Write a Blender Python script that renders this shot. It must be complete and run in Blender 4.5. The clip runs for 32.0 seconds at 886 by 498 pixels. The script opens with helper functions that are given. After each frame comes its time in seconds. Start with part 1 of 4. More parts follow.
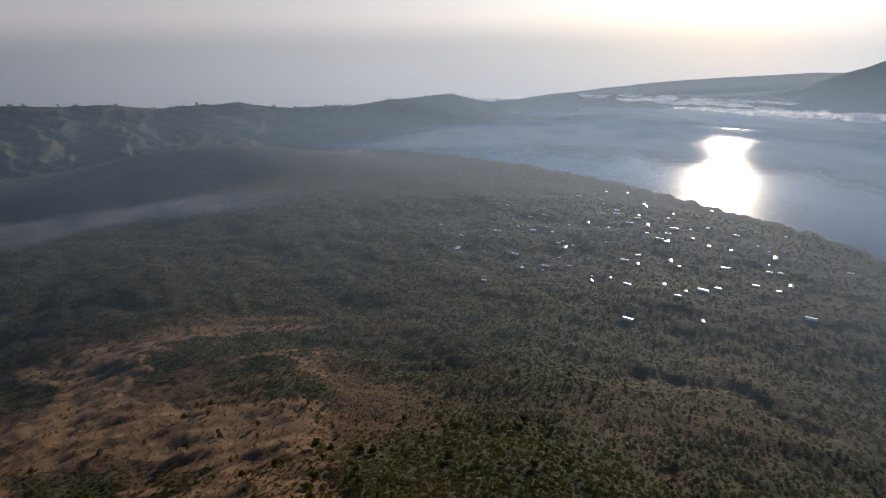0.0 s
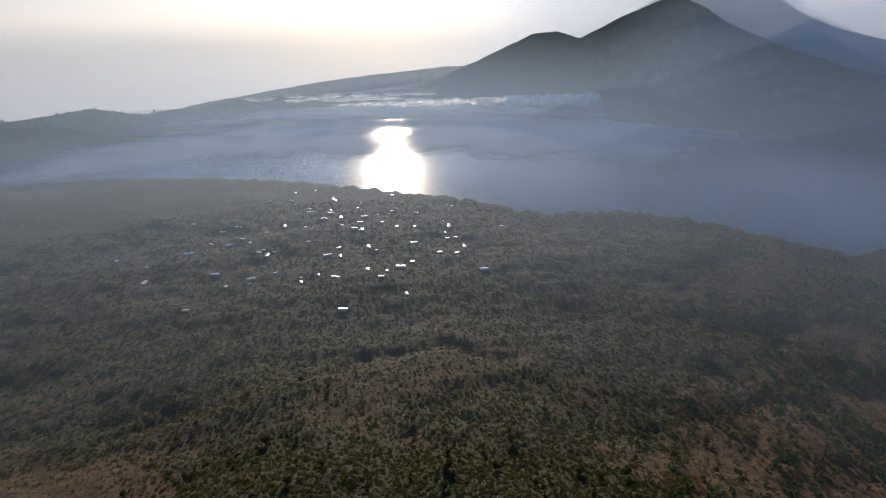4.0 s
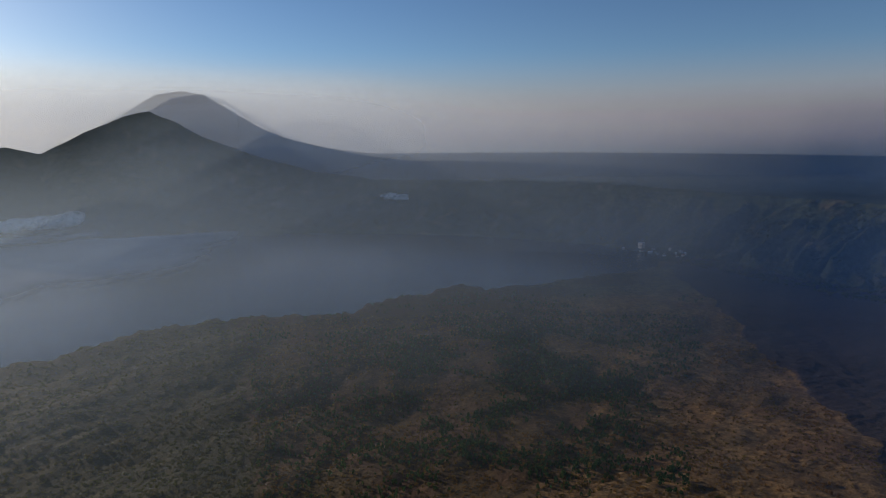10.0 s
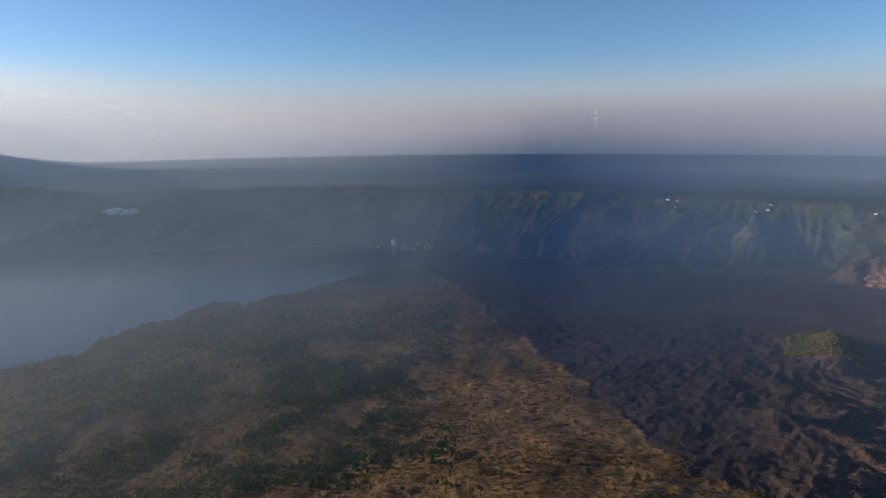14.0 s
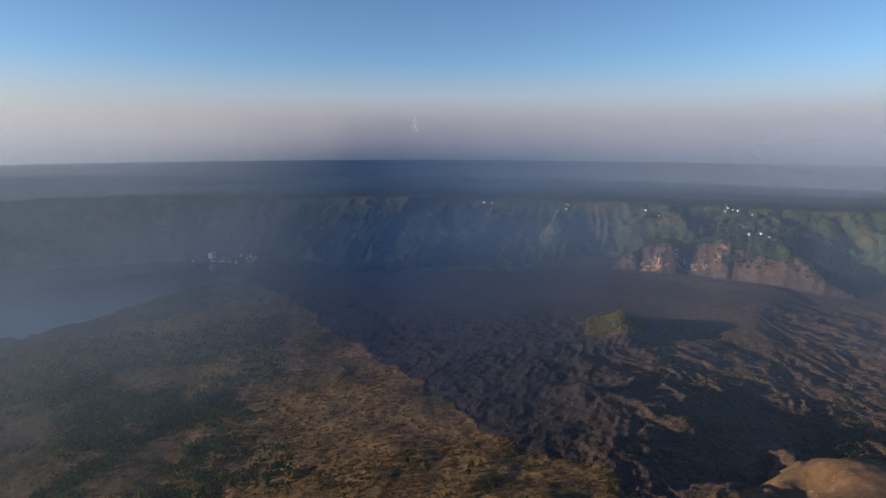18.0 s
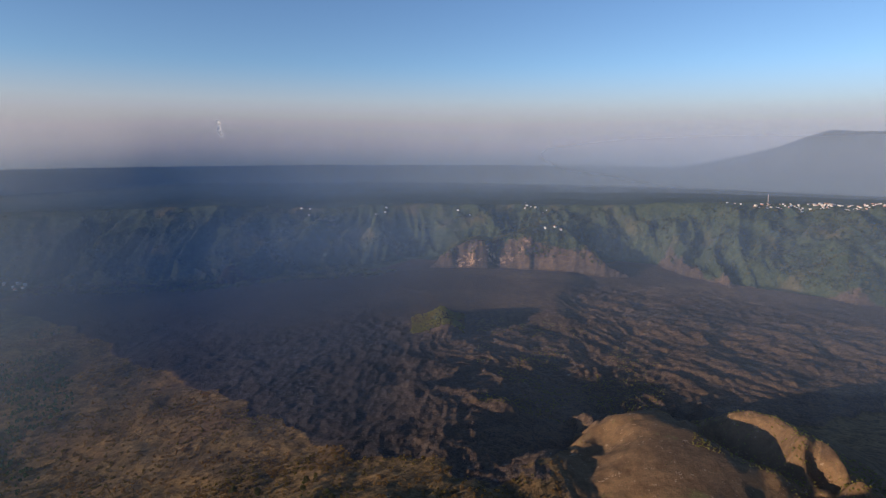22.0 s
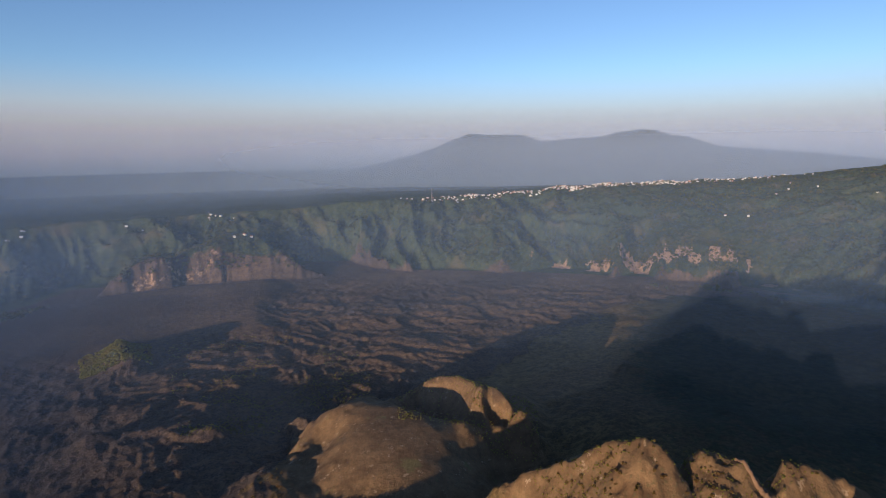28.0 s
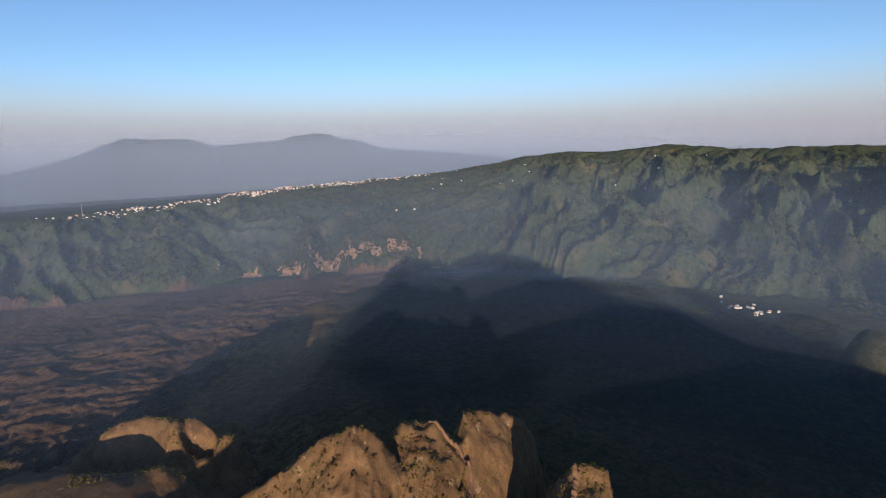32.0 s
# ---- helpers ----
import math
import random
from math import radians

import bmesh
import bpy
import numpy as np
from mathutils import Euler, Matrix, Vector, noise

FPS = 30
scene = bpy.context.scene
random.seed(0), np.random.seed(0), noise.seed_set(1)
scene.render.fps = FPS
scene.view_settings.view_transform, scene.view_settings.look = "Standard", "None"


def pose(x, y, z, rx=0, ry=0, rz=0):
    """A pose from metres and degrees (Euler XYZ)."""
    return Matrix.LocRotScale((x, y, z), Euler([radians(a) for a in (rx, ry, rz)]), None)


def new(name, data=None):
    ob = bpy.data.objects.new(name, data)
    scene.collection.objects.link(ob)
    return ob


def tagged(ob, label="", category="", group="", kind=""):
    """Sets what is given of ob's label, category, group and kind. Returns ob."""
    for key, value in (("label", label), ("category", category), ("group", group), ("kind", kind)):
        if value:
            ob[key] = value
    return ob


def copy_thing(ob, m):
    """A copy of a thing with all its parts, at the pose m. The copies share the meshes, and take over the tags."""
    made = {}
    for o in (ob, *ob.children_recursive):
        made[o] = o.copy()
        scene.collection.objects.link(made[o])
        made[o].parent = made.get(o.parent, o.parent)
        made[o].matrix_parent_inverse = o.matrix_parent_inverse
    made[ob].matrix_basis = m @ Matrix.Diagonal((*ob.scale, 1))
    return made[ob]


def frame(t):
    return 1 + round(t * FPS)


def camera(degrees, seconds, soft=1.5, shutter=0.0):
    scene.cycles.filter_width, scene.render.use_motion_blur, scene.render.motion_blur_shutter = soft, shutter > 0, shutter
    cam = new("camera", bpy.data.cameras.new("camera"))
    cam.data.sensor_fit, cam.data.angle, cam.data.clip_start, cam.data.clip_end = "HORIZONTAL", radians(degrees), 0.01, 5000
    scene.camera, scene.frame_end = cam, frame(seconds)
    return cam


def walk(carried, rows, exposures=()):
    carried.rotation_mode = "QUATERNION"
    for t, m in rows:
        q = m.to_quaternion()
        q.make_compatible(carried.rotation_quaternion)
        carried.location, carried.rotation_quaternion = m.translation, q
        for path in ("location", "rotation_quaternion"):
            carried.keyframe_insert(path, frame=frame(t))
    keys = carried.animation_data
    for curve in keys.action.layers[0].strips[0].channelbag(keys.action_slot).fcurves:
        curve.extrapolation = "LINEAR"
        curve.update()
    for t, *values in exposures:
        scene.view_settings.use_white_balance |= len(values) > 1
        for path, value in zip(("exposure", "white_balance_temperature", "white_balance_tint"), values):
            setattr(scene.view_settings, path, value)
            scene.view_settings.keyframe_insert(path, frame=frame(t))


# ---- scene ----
EYE = 800.0  # on the plan, over the lake's surface at z = 0
S = 0.5  # metres for each unit of the plan
TURNS = [(0,-30.22,-23.13,-0.30),(0.5,-35.93,-23.13,-0.38),(1,-42.05,-23.12,-0.40),(1.5,-47.06,-23.13,-0.33),(2,-50.81,-23.05,-0.43),(2.5,-54.25,-23.05,-0.26),(3,-57.79,-22.99,-0.30),(3.5,-60.67,-22.97,-0.23),(5.5,-72.16,-22.69,-0.17),(6,-75.29,-21.82,-0.24),(6.5,-80.18,-19.47,-0.27),(7,-84.44,-16.73,-0.33),(7.5,-88.46,-14.08,-0.36),(8,-93.83,-12.31,-0.31),(8.5,-99.24,-12.43,-0.58),(9,-104.55,-12.49,-0.77),(9.5,-108.98,-12.47,-0.67),(10,-113.04,-12.33,-0.37),(10.5,-116.75,-12.33,-0.42),(11,-120.13,-12.40,-0.68),(11.5,-123.35,-12.32,-0.69),(12,-126.58,-12.26,-0.64),(12.5,-129.75,-12.23,-0.60),(13,-132.88,-12.20,-0.65),(13.5,-135.86,-12.17,-0.64),(14,-138.84,-12.12,-0.59),(14.5,-141.52,-12.05,-0.40),(16.5,-150.63,-11.77,-0.08),(17,-152.87,-11.68,0.01),(17.5,-154.98,-11.65,0.12),(18,-157.18,-11.58,0.15),(18.5,-159.45,-11.52,0.21),(19,-161.79,-11.46,0.27),(19.5,-164.07,-11.39,0.25),(20,-166.19,-11.30,0.19),(20.5,-168.43,-11.21,0.27),(21,-170.84,-11.16,0.21),(21.5,-173.42,-11.09,0.20),(22,-176.22,-11.07,0.18),(22.5,-178.89,-10.99,0.11),(23,-181.98,-10.97,0.02),(23.5,-185.34,-10.93,-0.05),(24,-188.00,-10.93,-0.16),(24.5,-190.32,-10.89,-0.21),(25,-192.39,-10.88,-0.21),(25.5,-194.26,-10.85,-0.18),(27.5,-204.79,-10.80,-0.59),(28,-208.32,-10.79,-0.55),(28.5,-212.59,-10.78,-0.61),(29,-217.57,-10.83,-0.80),(29.5,-222.02,-10.85,-0.96),(30,-226.08,-10.93,-1.25),(30.5,-231.03,-10.95,-1.24),(31,-234.77,-11.00,-1.39),(31.5,-238.07,-10.96,-1.34),(32,-240.88,-10.90,-1.30)]
cam = camera(78.57, 32.0, soft=1.0)
walk(cam, [(t, pose(0, 0, EYE * S, 90 + pitch, 0, yaw) @ pose(0, 0, 0, 0, 0, roll)) for t, yaw, pitch, roll in TURNS],
     exposures=((0, 0.38, 6050, 15), (5.5, 0.44, 6100, 15), (6.5, 0.05, 6250, 16), (7.5, -0.5, 6250, 16), (8.5, -0.68, 6250, 16), (9, -0.45, 6250, 16), (10, -0.12, 6350, 15), (11, 0.32, 6350, 14), (14, 0.58, 6350, 14), (18, 0.62, 6400, 14), (23, 0.62, 6550, 16), (32, 0.64, 6550, 16)))
scene.cycles.transparent_max_bounces = 40

# ---- light ----
SUN_A, SUN_E = 58.2, 8.7  # degrees clockwise from +y, degrees up
SUN_WAY = Vector((math.sin(radians(SUN_A)) * math.cos(radians(SUN_E)), math.cos(radians(SUN_A)) * math.cos(radians(SUN_E)), math.sin(radians(SUN_E))))
lamp = bpy.data.lights.new("sun", "SUN")
lamp.energy, lamp.angle, lamp.color = 5.0, radians(0.5), (1.0, 0.80, 0.56)
sun_lamp = new("sun", lamp)
sun_lamp.matrix_world = Matrix.Translation((0, 0, 1500)) @ SUN_WAY.to_track_quat("Z", "Y").to_matrix().to_4x4()


class Nodes:
    """A short way to write node trees."""

    def __init__(self, tree):
        self.tree = tree
        tree.nodes.clear()

    def add(self, kind, settings=None, **inputs):
        n = self.tree.nodes.new(kind)
        for k, v in (settings or {}).items():
            setattr(n, k, v)
        for k, v in inputs.items():
            self.set(n, k.replace("_", " "), v)
        return n

    def set(self, n, key, v):
        socket = n.inputs[int(key[1:])] if key[0] == "i" and key[1:].isdigit() else n.inputs[key]
        if isinstance(v, bpy.types.NodeSocket):
            self.tree.links.new(v, socket)
        elif isinstance(v, bpy.types.Node):
            self.tree.links.new(v.outputs[0], socket)
        else:
            socket.default_value = v

    def math(self, op, a, b=0.0, clamp=False):
        n = self.add("ShaderNodeMath", {"operation": op, "use_clamp": clamp}, i0=a)
        if b is not None:
            self.set(n, "i1", b)
        return n.outputs[0]

    def vec(self, op, a, b=(0, 0, 0)):
        n = self.add("ShaderNodeVectorMath", {"operation": op}, i0=a)
        self.set(n, "i1", b)
        return n.outputs["Value"] if op == "DOT_PRODUCT" else n.outputs[0]

    def mix(self, fac, a, b, blend="MIX"):
        n = self.add("ShaderNodeMix", {"data_type": "RGBA", "blend_type": blend})
        for k, v in ((0, fac), (6, a), (7, b)):
            if isinstance(v, tuple) and len(v) == 3:
                v = (*v, 1)
            self.set(n, f"i{k}", v)
        return n.outputs[2]

    def range(self, v, a, b, c=0.0, d=1.0, smooth=True):
        n = self.add("ShaderNodeMapRange", {"interpolation_type": "SMOOTHSTEP" if smooth else "LINEAR"}, i0=v, i1=a, i2=b, i3=c, i4=d)
        return n.outputs[0]

    def noise(self, scale, detail=4, rough=0.55, vector=None, out=0):
        n = self.add("ShaderNodeTexNoise", None, Scale=scale, Detail=detail, Roughness=rough)
        if vector is not None:
            self.set(n, "Vector", vector)
        return n.outputs[out]


world = bpy.data.worlds.new("sky")
scene.world = world
world.use_nodes = True
N = Nodes(world.node_tree)
sky = N.add("ShaderNodeTexSky", {"sky_type": "NISHITA", "sun_disc": False, "sun_elevation": radians(SUN_E), "sun_rotation": radians(SUN_A),
                                "altitude": 1800, "air_density": 1.0, "dust_density": 0.7, "ozone_density": 2.0})
way = N.add("ShaderNodeTexCoord").outputs["Generated"]
up = N.add("ShaderNodeSeparateXYZ", None, i0=way).outputs[2]
near_sun = N.math("MAXIMUM", N.vec("DOT_PRODUCT", way, tuple(SUN_WAY)), 0.0)
# a layer of dust over the horizon, brighter towards the sun, and the aureole round the sun
band = N.range(up, 0.14, 0.01)
dust = N.mix(N.math("POWER", near_sun, 3.5), (0.47, 0.41, 0.43), (1.25, 1.12, 0.98))
low = N.range(up, 0.008, -0.048)
dust = N.mix(low, dust, N.mix(N.math("POWER", near_sun, 1.5), (0.10, 0.118, 0.15), (0.66, 0.62, 0.60)))
blue = N.mix(1.0, sky.outputs[0], (0.125, 0.145, 0.170), "MULTIPLY")
both = N.mix(N.math("MULTIPLY", band, 0.85), blue, dust)
glow = N.math("ADD", N.math("MULTIPLY", N.math("POWER", near_sun, 1500.0), 6.0), N.math("MULTIPLY", N.math("POWER", near_sun, 18.0), 0.4))
glow = N.math("MULTIPLY", glow, N.range(up, -0.02, 0.05))
both = N.mix(1.0, both, N.mix(1.0, (1.0, 0.93, 0.82), N.add("ShaderNodeCombineXYZ", None, i0=glow, i1=glow, i2=glow).outputs[0], "MULTIPLY"), "ADD")
out = N.add("ShaderNodeOutputWorld", None, Surface=N.add("ShaderNodeBackground", None, Color=both, Strength=0.66))

# ---- relief ----
GRID = np.random.default_rng(7).random((64, 256, 256)).astype(np.float32)


def lattice(x, y, seed=0):
    """Smooth noise, 0 to 1, one wave a unit."""
    g = GRID[seed % 64]
    xi, yi = np.floor(x).astype(np.int64), np.floor(y).astype(np.int64)
    fx, fy = x - xi, y - yi
    fx, fy = fx * fx * (3 - 2 * fx), fy * fy * (3 - 2 * fy)
    x0, x1, y0, y1 = xi & 255, (xi + 1) & 255, yi & 255, (yi + 1) & 255
    return (g[x0, y0] * (1 - fx) + g[x1, y0] * fx) * (1 - fy) + (g[x0, y1] * (1 - fx) + g[x1, y1] * fx) * fy


def fbm(x, y, octaves=4, seed=0, gain=0.5):
    total, size, norm = 0.0, 1.0, 0.0
    for k in range(octaves):
        total = total + size * lattice(x * 2 ** k + 17.3 * k, y * 2 ** k - 9.1 * k, seed + k)
        norm, size = norm + size, size * gain
    return total / norm


def ridged(x, y, octaves=4, seed=0, gain=0.5):
    total, size, norm = 0.0, 1.0, 0.0
    for k in range(octaves):
        n = 1 - np.abs(2 * lattice(x * 2 ** k + 5.7 * k, y * 2 ** k + 3.3 * k, seed + k) - 1)
        total, norm, size = total + size * n * n, norm + size, size * gain
    return total / norm


def step(v, a, b):
    u = np.clip((v - a) / (b - a), 0, 1)
    return u * u * (3 - 2 * u)


def around(a, pairs):
    """A value by the bearing, from pairs of bearing and value."""
    return np.interp(a, pairs[0::2], pairs[1::2], period=360)


def apart(a, b):
    """Degrees from bearing b to bearing a."""
    return (a - b + 180) % 360 - 180


# the caldera's wall, by bearing: its foot (distance, height) and its crest (distance, degrees over the eye's level)
FOOT_R = (0, 3300, 20, 3900, 40, 4500, 60, 4900, 75, 4700, 90, 4500, 105, 4300, 122, 4040, 134, 3780, 144, 3250, 154, 2900, 167, 2850, 170, 2900, 173, 3080, 176, 3020, 180, 2950, 191, 2920, 194.5, 3180, 199, 3140, 203, 2860, 208, 2820, 218, 2780, 227, 2720, 236, 2760, 247, 2600, 257, 2580, 268, 2560, 281, 2600, 310, 2900, 340, 3100)
FOOT_Z = (0, 30, 20, 0, 120, 0, 134, 5, 144, 30, 154, 80, 167, 110, 174, 145, 178, 185, 190, 185, 195, 160, 208, 155, 247, 160, 268, 150, 281, 120, 320, 80)
TOP_R = (0, 4400, 25, 4500, 43, 5200, 60, 6200, 66, 6500, 85, 6500, 96, 6000, 106, 5200, 112, 4900, 128, 4500, 142, 3900, 154, 3450, 170, 3350, 190, 3400, 205, 3400, 216, 3600, 230, 3950, 246, 4300, 263, 4500, 281, 4400, 320, 4300)
TOP_E = (352, -6.5, 358, -6.9, 4, -7.5, 10, -7.4, 15, -8.1, 21, -8.2, 25, -7.6, 31, -7.0, 35, -7.8, 40, -7.4, 43, -7.0, 49, -6.8, 56, -6.7, 61.7, -6.0, 67, -3.8, 72.4, -1.3, 74.6, -1.1, 76.8, -1.75, 80.3, 0.1, 83.7, 1.5, 85.3, 1.9, 87.5, 0.9, 89.5, -0.3, 93.6, -2.0, 99.9, -4.0, 106.6, -4.95, 112, -5.1, 128, -5.2, 140, -5.9, 154, -6.1, 162, -6.6, 170, -6.3, 185, -6.3)
TOP_E = TOP_E + (192, -6.1, 198, -5.7, 205.6, -5.2, 213, -5.05, 221, -4.2, 229, -3.7, 236.5, -3.2, 241, -2.8, 246, -2.0, 253, -0.95, 259, -1.0, 263.7, -0.45, 269, -0.9, 280, -0.8, 300, -2.0, 330, -5.0)
SHORE = (8, 4000, 14, 3900, 22, 3640, 36, 3250, 42, 3090, 53.6, 2750, 60, 2600, 66, 2500, 72, 2360, 75, 2320, 83, 2460, 91, 2430, 99, 2390, 103.3, 2350, 104.5, 2490, 111, 2610, 115, 2760, 118, 2700, 123, 2790, 129, 3050, 134, 3230, 137, 3380, 139, 3700)
FLOOR = (0, 25, 25, 4, 110, 4, 128, 10, 140, 50, 155, 105, 175, 140, 210, 150, 250, 150, 280, 130, 320, 70)
FALL = (0, 650, 60, 640, 100, 640, 130, 700, 160, 720, 180, 760, 189, 660, 215, 640, 228, 880, 258, 820, 290, 700, 330, 650)
RISE = (0, 1.2, 60, 1.5, 110, 1.3, 130, 1.3, 160, 1.15, 200, 0.95, 222, 0.75, 240, 0.55, 285, 0.55, 320, 1.0)


def mound(a, r, at, dist, wide, deep, tall, turn=0.0, power=1.0):
    """A rise at a bearing and distance, wide across and deep along a heading."""
    x, y = r * np.sin(np.radians(a)) - dist * math.sin(radians(at)), r * np.cos(np.radians(a)) - dist * math.cos(radians(at))
    c, s = math.cos(radians(turn)), math.sin(radians(turn))
    u, v = (x * c - y * s) / wide, (x * s + y * c) / deep
    return tall * np.exp(-((u * u + v * v) ** power))


def crater(a, r, at, dist, size, tall, deep):
    x, y = r * np.sin(np.radians(a)) - dist * math.sin(radians(at)), r * np.cos(np.radians(a)) - dist * math.cos(radians(at))
    d = np.hypot(x, y) * (1 + 0.35 * (lattice(np.arctan2(x, y) * 1.1 + 9, 0 * x + dist * 0.013, 11) - 0.5) + 0.5 * (fbm(x / 45 + 3, y / 45 + 7, 3, 12) - 0.5)) / size
    tall = tall * (1 + 0.55 * np.clip((r - dist) / size, -1, 1))
    return np.where(d < 1, -deep + (tall + deep) * d ** 2.2, tall * np.exp(-(np.maximum(d - 1, 0) / 0.9) ** 1.2))


def relief(a, r):
    """The ground's height at a bearing and distance (arrays of one shape)."""
    x, y = r * np.sin(np.radians(a)), r * np.cos(np.radians(a))
    floor = around(a, FLOOR)
    fall = around(a, FALL)
    z = floor + (600 - floor) * np.exp(-r / fall)
    lava = lava_cover(a, r)
    # gullies and swells on the flank
    flank = step(r, 150, 500) * (1 - step(r, 2200, 3000))
    z = z + flank * (fbm(x / 420, y / 420, 5, 1) - 0.5) * 70 * (1 - 0.5 * lava)
    smooth = 0.9 * smooth_lava(a, r)
    z = z + flank * (fbm(x / 60, y / 60, 4, 8) - 0.5) * 14 * (1 - smooth)
    along, across = x * 0.45 - y * 0.89, x * 0.89 + y * 0.45
    swirl = fbm(x / 260, y / 260, 3, 24)
    streak = ridged(across / 48 + 9 * swirl, along / 260 + 4 * swirl, 4, 26, 0.6)
    z = z + lava * (1 - smooth) * ((ridged(x / 110, y / 110, 5, 20, 0.6) - 0.4) * 8 + (streak - 0.4) * 13 * step(a, 166, 178) + (ridged(x / 24, y / 24, 3, 30) - 0.5) * 6) * (1 - 0.75 * step(r, 2000, 2800))
    z = z + 16 * smooth_lava(a, r)
    # the ravine across the green flank, and the terraced red fields beside it
    z = z - 20 * lattice(a / 4.5, 0 * a, 6) * np.exp(-((r - 935 - (apart(a, 30)) * 1.7 - 90 * (lattice(a / 7, 0 * a, 5) - 0.5) - 60 * (fbm(x / 60, y / 60, 3, 9) - 0.5)) / 34) ** 2) * step(apart(a, 0), 20, 28) * (1 - step(apart(a, 0), 66, 84))
    terrace = (r + 2.2 * apart(a, 0) + 60 * fbm(x / 130, y / 130, 3, 34)) / 46
    z = z + 5 * red_fields(a, r) * (np.floor(terrace) + step(terrace - np.floor(terrace), 0.0, 0.3) - terrace)
    # the summit outside the view, and the young cones on its shoulder
    z = z - (z - 425).clip(0) * (1 - step(r, 330, 460))
    side = x * math.sin(radians(328.2)) + y * math.cos(radians(328.2))
    down = x * math.sin(radians(238.2)) + y * math.cos(radians(238.2))
    spine = np.interp(side, (-440, -402, -360, -315, -266, -171, -93, 0, 88, 213, 313, 447, 554, 668, 770, 961, 1099, 1205, 1315, 1420, 1600), (395, 415, 430, 466, 508, 548, 598, 600, 594, 640, 676, 674, 650, 566, 516, 485, 428, 425, 400, 360, 150))
    near = np.where(np.abs(apart(a, 150)) < 50, 1 - step(r, 395, 435), 1 - step(r, 200, 330))
    spine = spine * np.maximum(step(np.abs(apart(a, 297)), 45, 39), near) - 80 * step(np.abs(apart(a, 297)), 34, 45) * (1 - near)
    z = np.maximum(z, spine - np.abs(down + 30) * np.where(down < -30, 1.15, 0.62) - 18 * (fbm(x / 90, y / 90, 3, 13) - 0.2))
    # the old crater's rim in front of the eye: staggered spurs, each partly in the next one's shade
    wa = a + 3.0 * (fbm(x / 60, y / 60, 4, 19) - 0.5)
    for dist, lean, rim_e, front in RIMS:
        rim_r = dist + lean * apart(a, 245).clip(-8, 12) + 26 * (fbm(x / 90, y / 90, 3, 15) - 0.5)
        rim_z = EYE + rim_r * np.tan(np.radians(around(wa, rim_e)))
        lobe = rim_z - np.where(r < rim_r, front * (rim_r - r) * (0.7 + 0.6 * fbm(x / 50, y / 50, 3, 16)), 0.8 * (r - rim_r)) + 10 * (ridged(x / 34, y / 34, 4, 18, 0.6) - 0.5) + 5 * (ridged(x / 11, y / 11, 3, 21) - 0.5)
        z = np.where(np.abs(apart(a, 238)) < 34, np.maximum(z, lobe), z)
    for m in MOUNDS:
        z = z + mound(a, r, *m)
    z = np.maximum(z, brown_hill(a, r))
    cone, sunk = young_cone(a, r), cone_bowl(a, r)
    z = np.where(np.abs(apart(a, 207)) < 16, np.maximum(z, cone) * (1 - sunk) + cone * sunk, z)
    for c in CONES:
        z = z + crater(a, r, *c)
    # the lake's basin
    shore = around(a, SHORE) + (fbm(a * 1.3, 0 * a + 3, 4, 40) - 0.5) * 110
    wet = step(a, 2, 16) * (1 - step(a, 130, 140))
    foot_r, foot_z = around(a, FOOT_R), around(a, FOOT_Z)
    basin = step(r - shore, -10, 60)
    z = z * (1 - wet * (1 - step(shore - r, -60, 500)))
    z = np.where(r < shore, np.maximum(z, 2 + 6 * step(shore - r, 0, 80)), z)
    z = z * (1 - wet * basin) - 25 * wet * basin
    # the wall and what lies behind it
    top_r = around(a, TOP_R)
    top_z = EYE + top_r * np.tan(np.radians(around(a, TOP_E)))
    arc = np.radians(a) * 3200
    slant = arc + around(a, SLANT) * (r - 3100)
    bend = 300 * (fbm(arc / 650, r / 420, 3, 48) - 0.5)
    ribs = ridged((slant + bend * 2.0) / 270, (r + bend * 1.6) / 700, 5, 50, 0.58)
    foot_r = foot_r + ((fbm(a / 5.0, 0 * a, 3, 44) - 0.5) * 260 - (ribs - 0.45) * 240) * (1 - 0.7 * wet) * (1 - 0.85 * np.exp(-((a - 189) / 9) ** 4))
    u = np.clip((r - foot_r) / (top_r - foot_r), 0, 1)
    rise = u ** around(a, RISE)
    wall = foot_z + (top_z - foot_z) * rise
    fine = ridged((slant + bend * 2.2) / 105, (r - bend * 1.5) / 260, 4, 53, 0.6)
    wall = wall + (ribs - 0.5) * 0.42 * (top_z - foot_z).clip(0, 420) * np.sin(np.pi * np.clip(u, 0, 1) ** 0.75) ** 0.8 * around(a, RIBBED) \
        + (fine - 0.5) * 46 * around(a, RIBBED).clip(0.35, 1.2) * step(u, 0, 0.1) * (1 - step(u, 0.90, 1.0))
    wall = wall + ((fbm(arc / 60, r / 60, 4, 57) - 0.5) * 38 + (ridged(arc / 150 + 3, r / 150, 3, 58) - 0.5) * 34) * step(u, 0.02, 0.3) * (1 - step(u, 0.85, 1))
    crest = (fbm(a / 1.6, 0 * a + 5, 4, 60) - 0.5) * 26 + (lattice(a * 6, 0 * a, 63) - 0.5) * 7
    wall = wall + crest * step(u, 0.75, 1)
    z = np.where(u > 0, np.maximum(wall, z * (1 - wet) - 30 * wet), z)
    # the spur of pale cliffs in front of the wall, ending in a sharp ridge
    wave = a + 1.2 * (fbm(arc / 130, r / 130, 3, 66) - 0.5)
    lip_r = around(wave, SPUR_R) + 110 * (fbm(arc / 120, 0 * r, 4, 67) - 0.5)
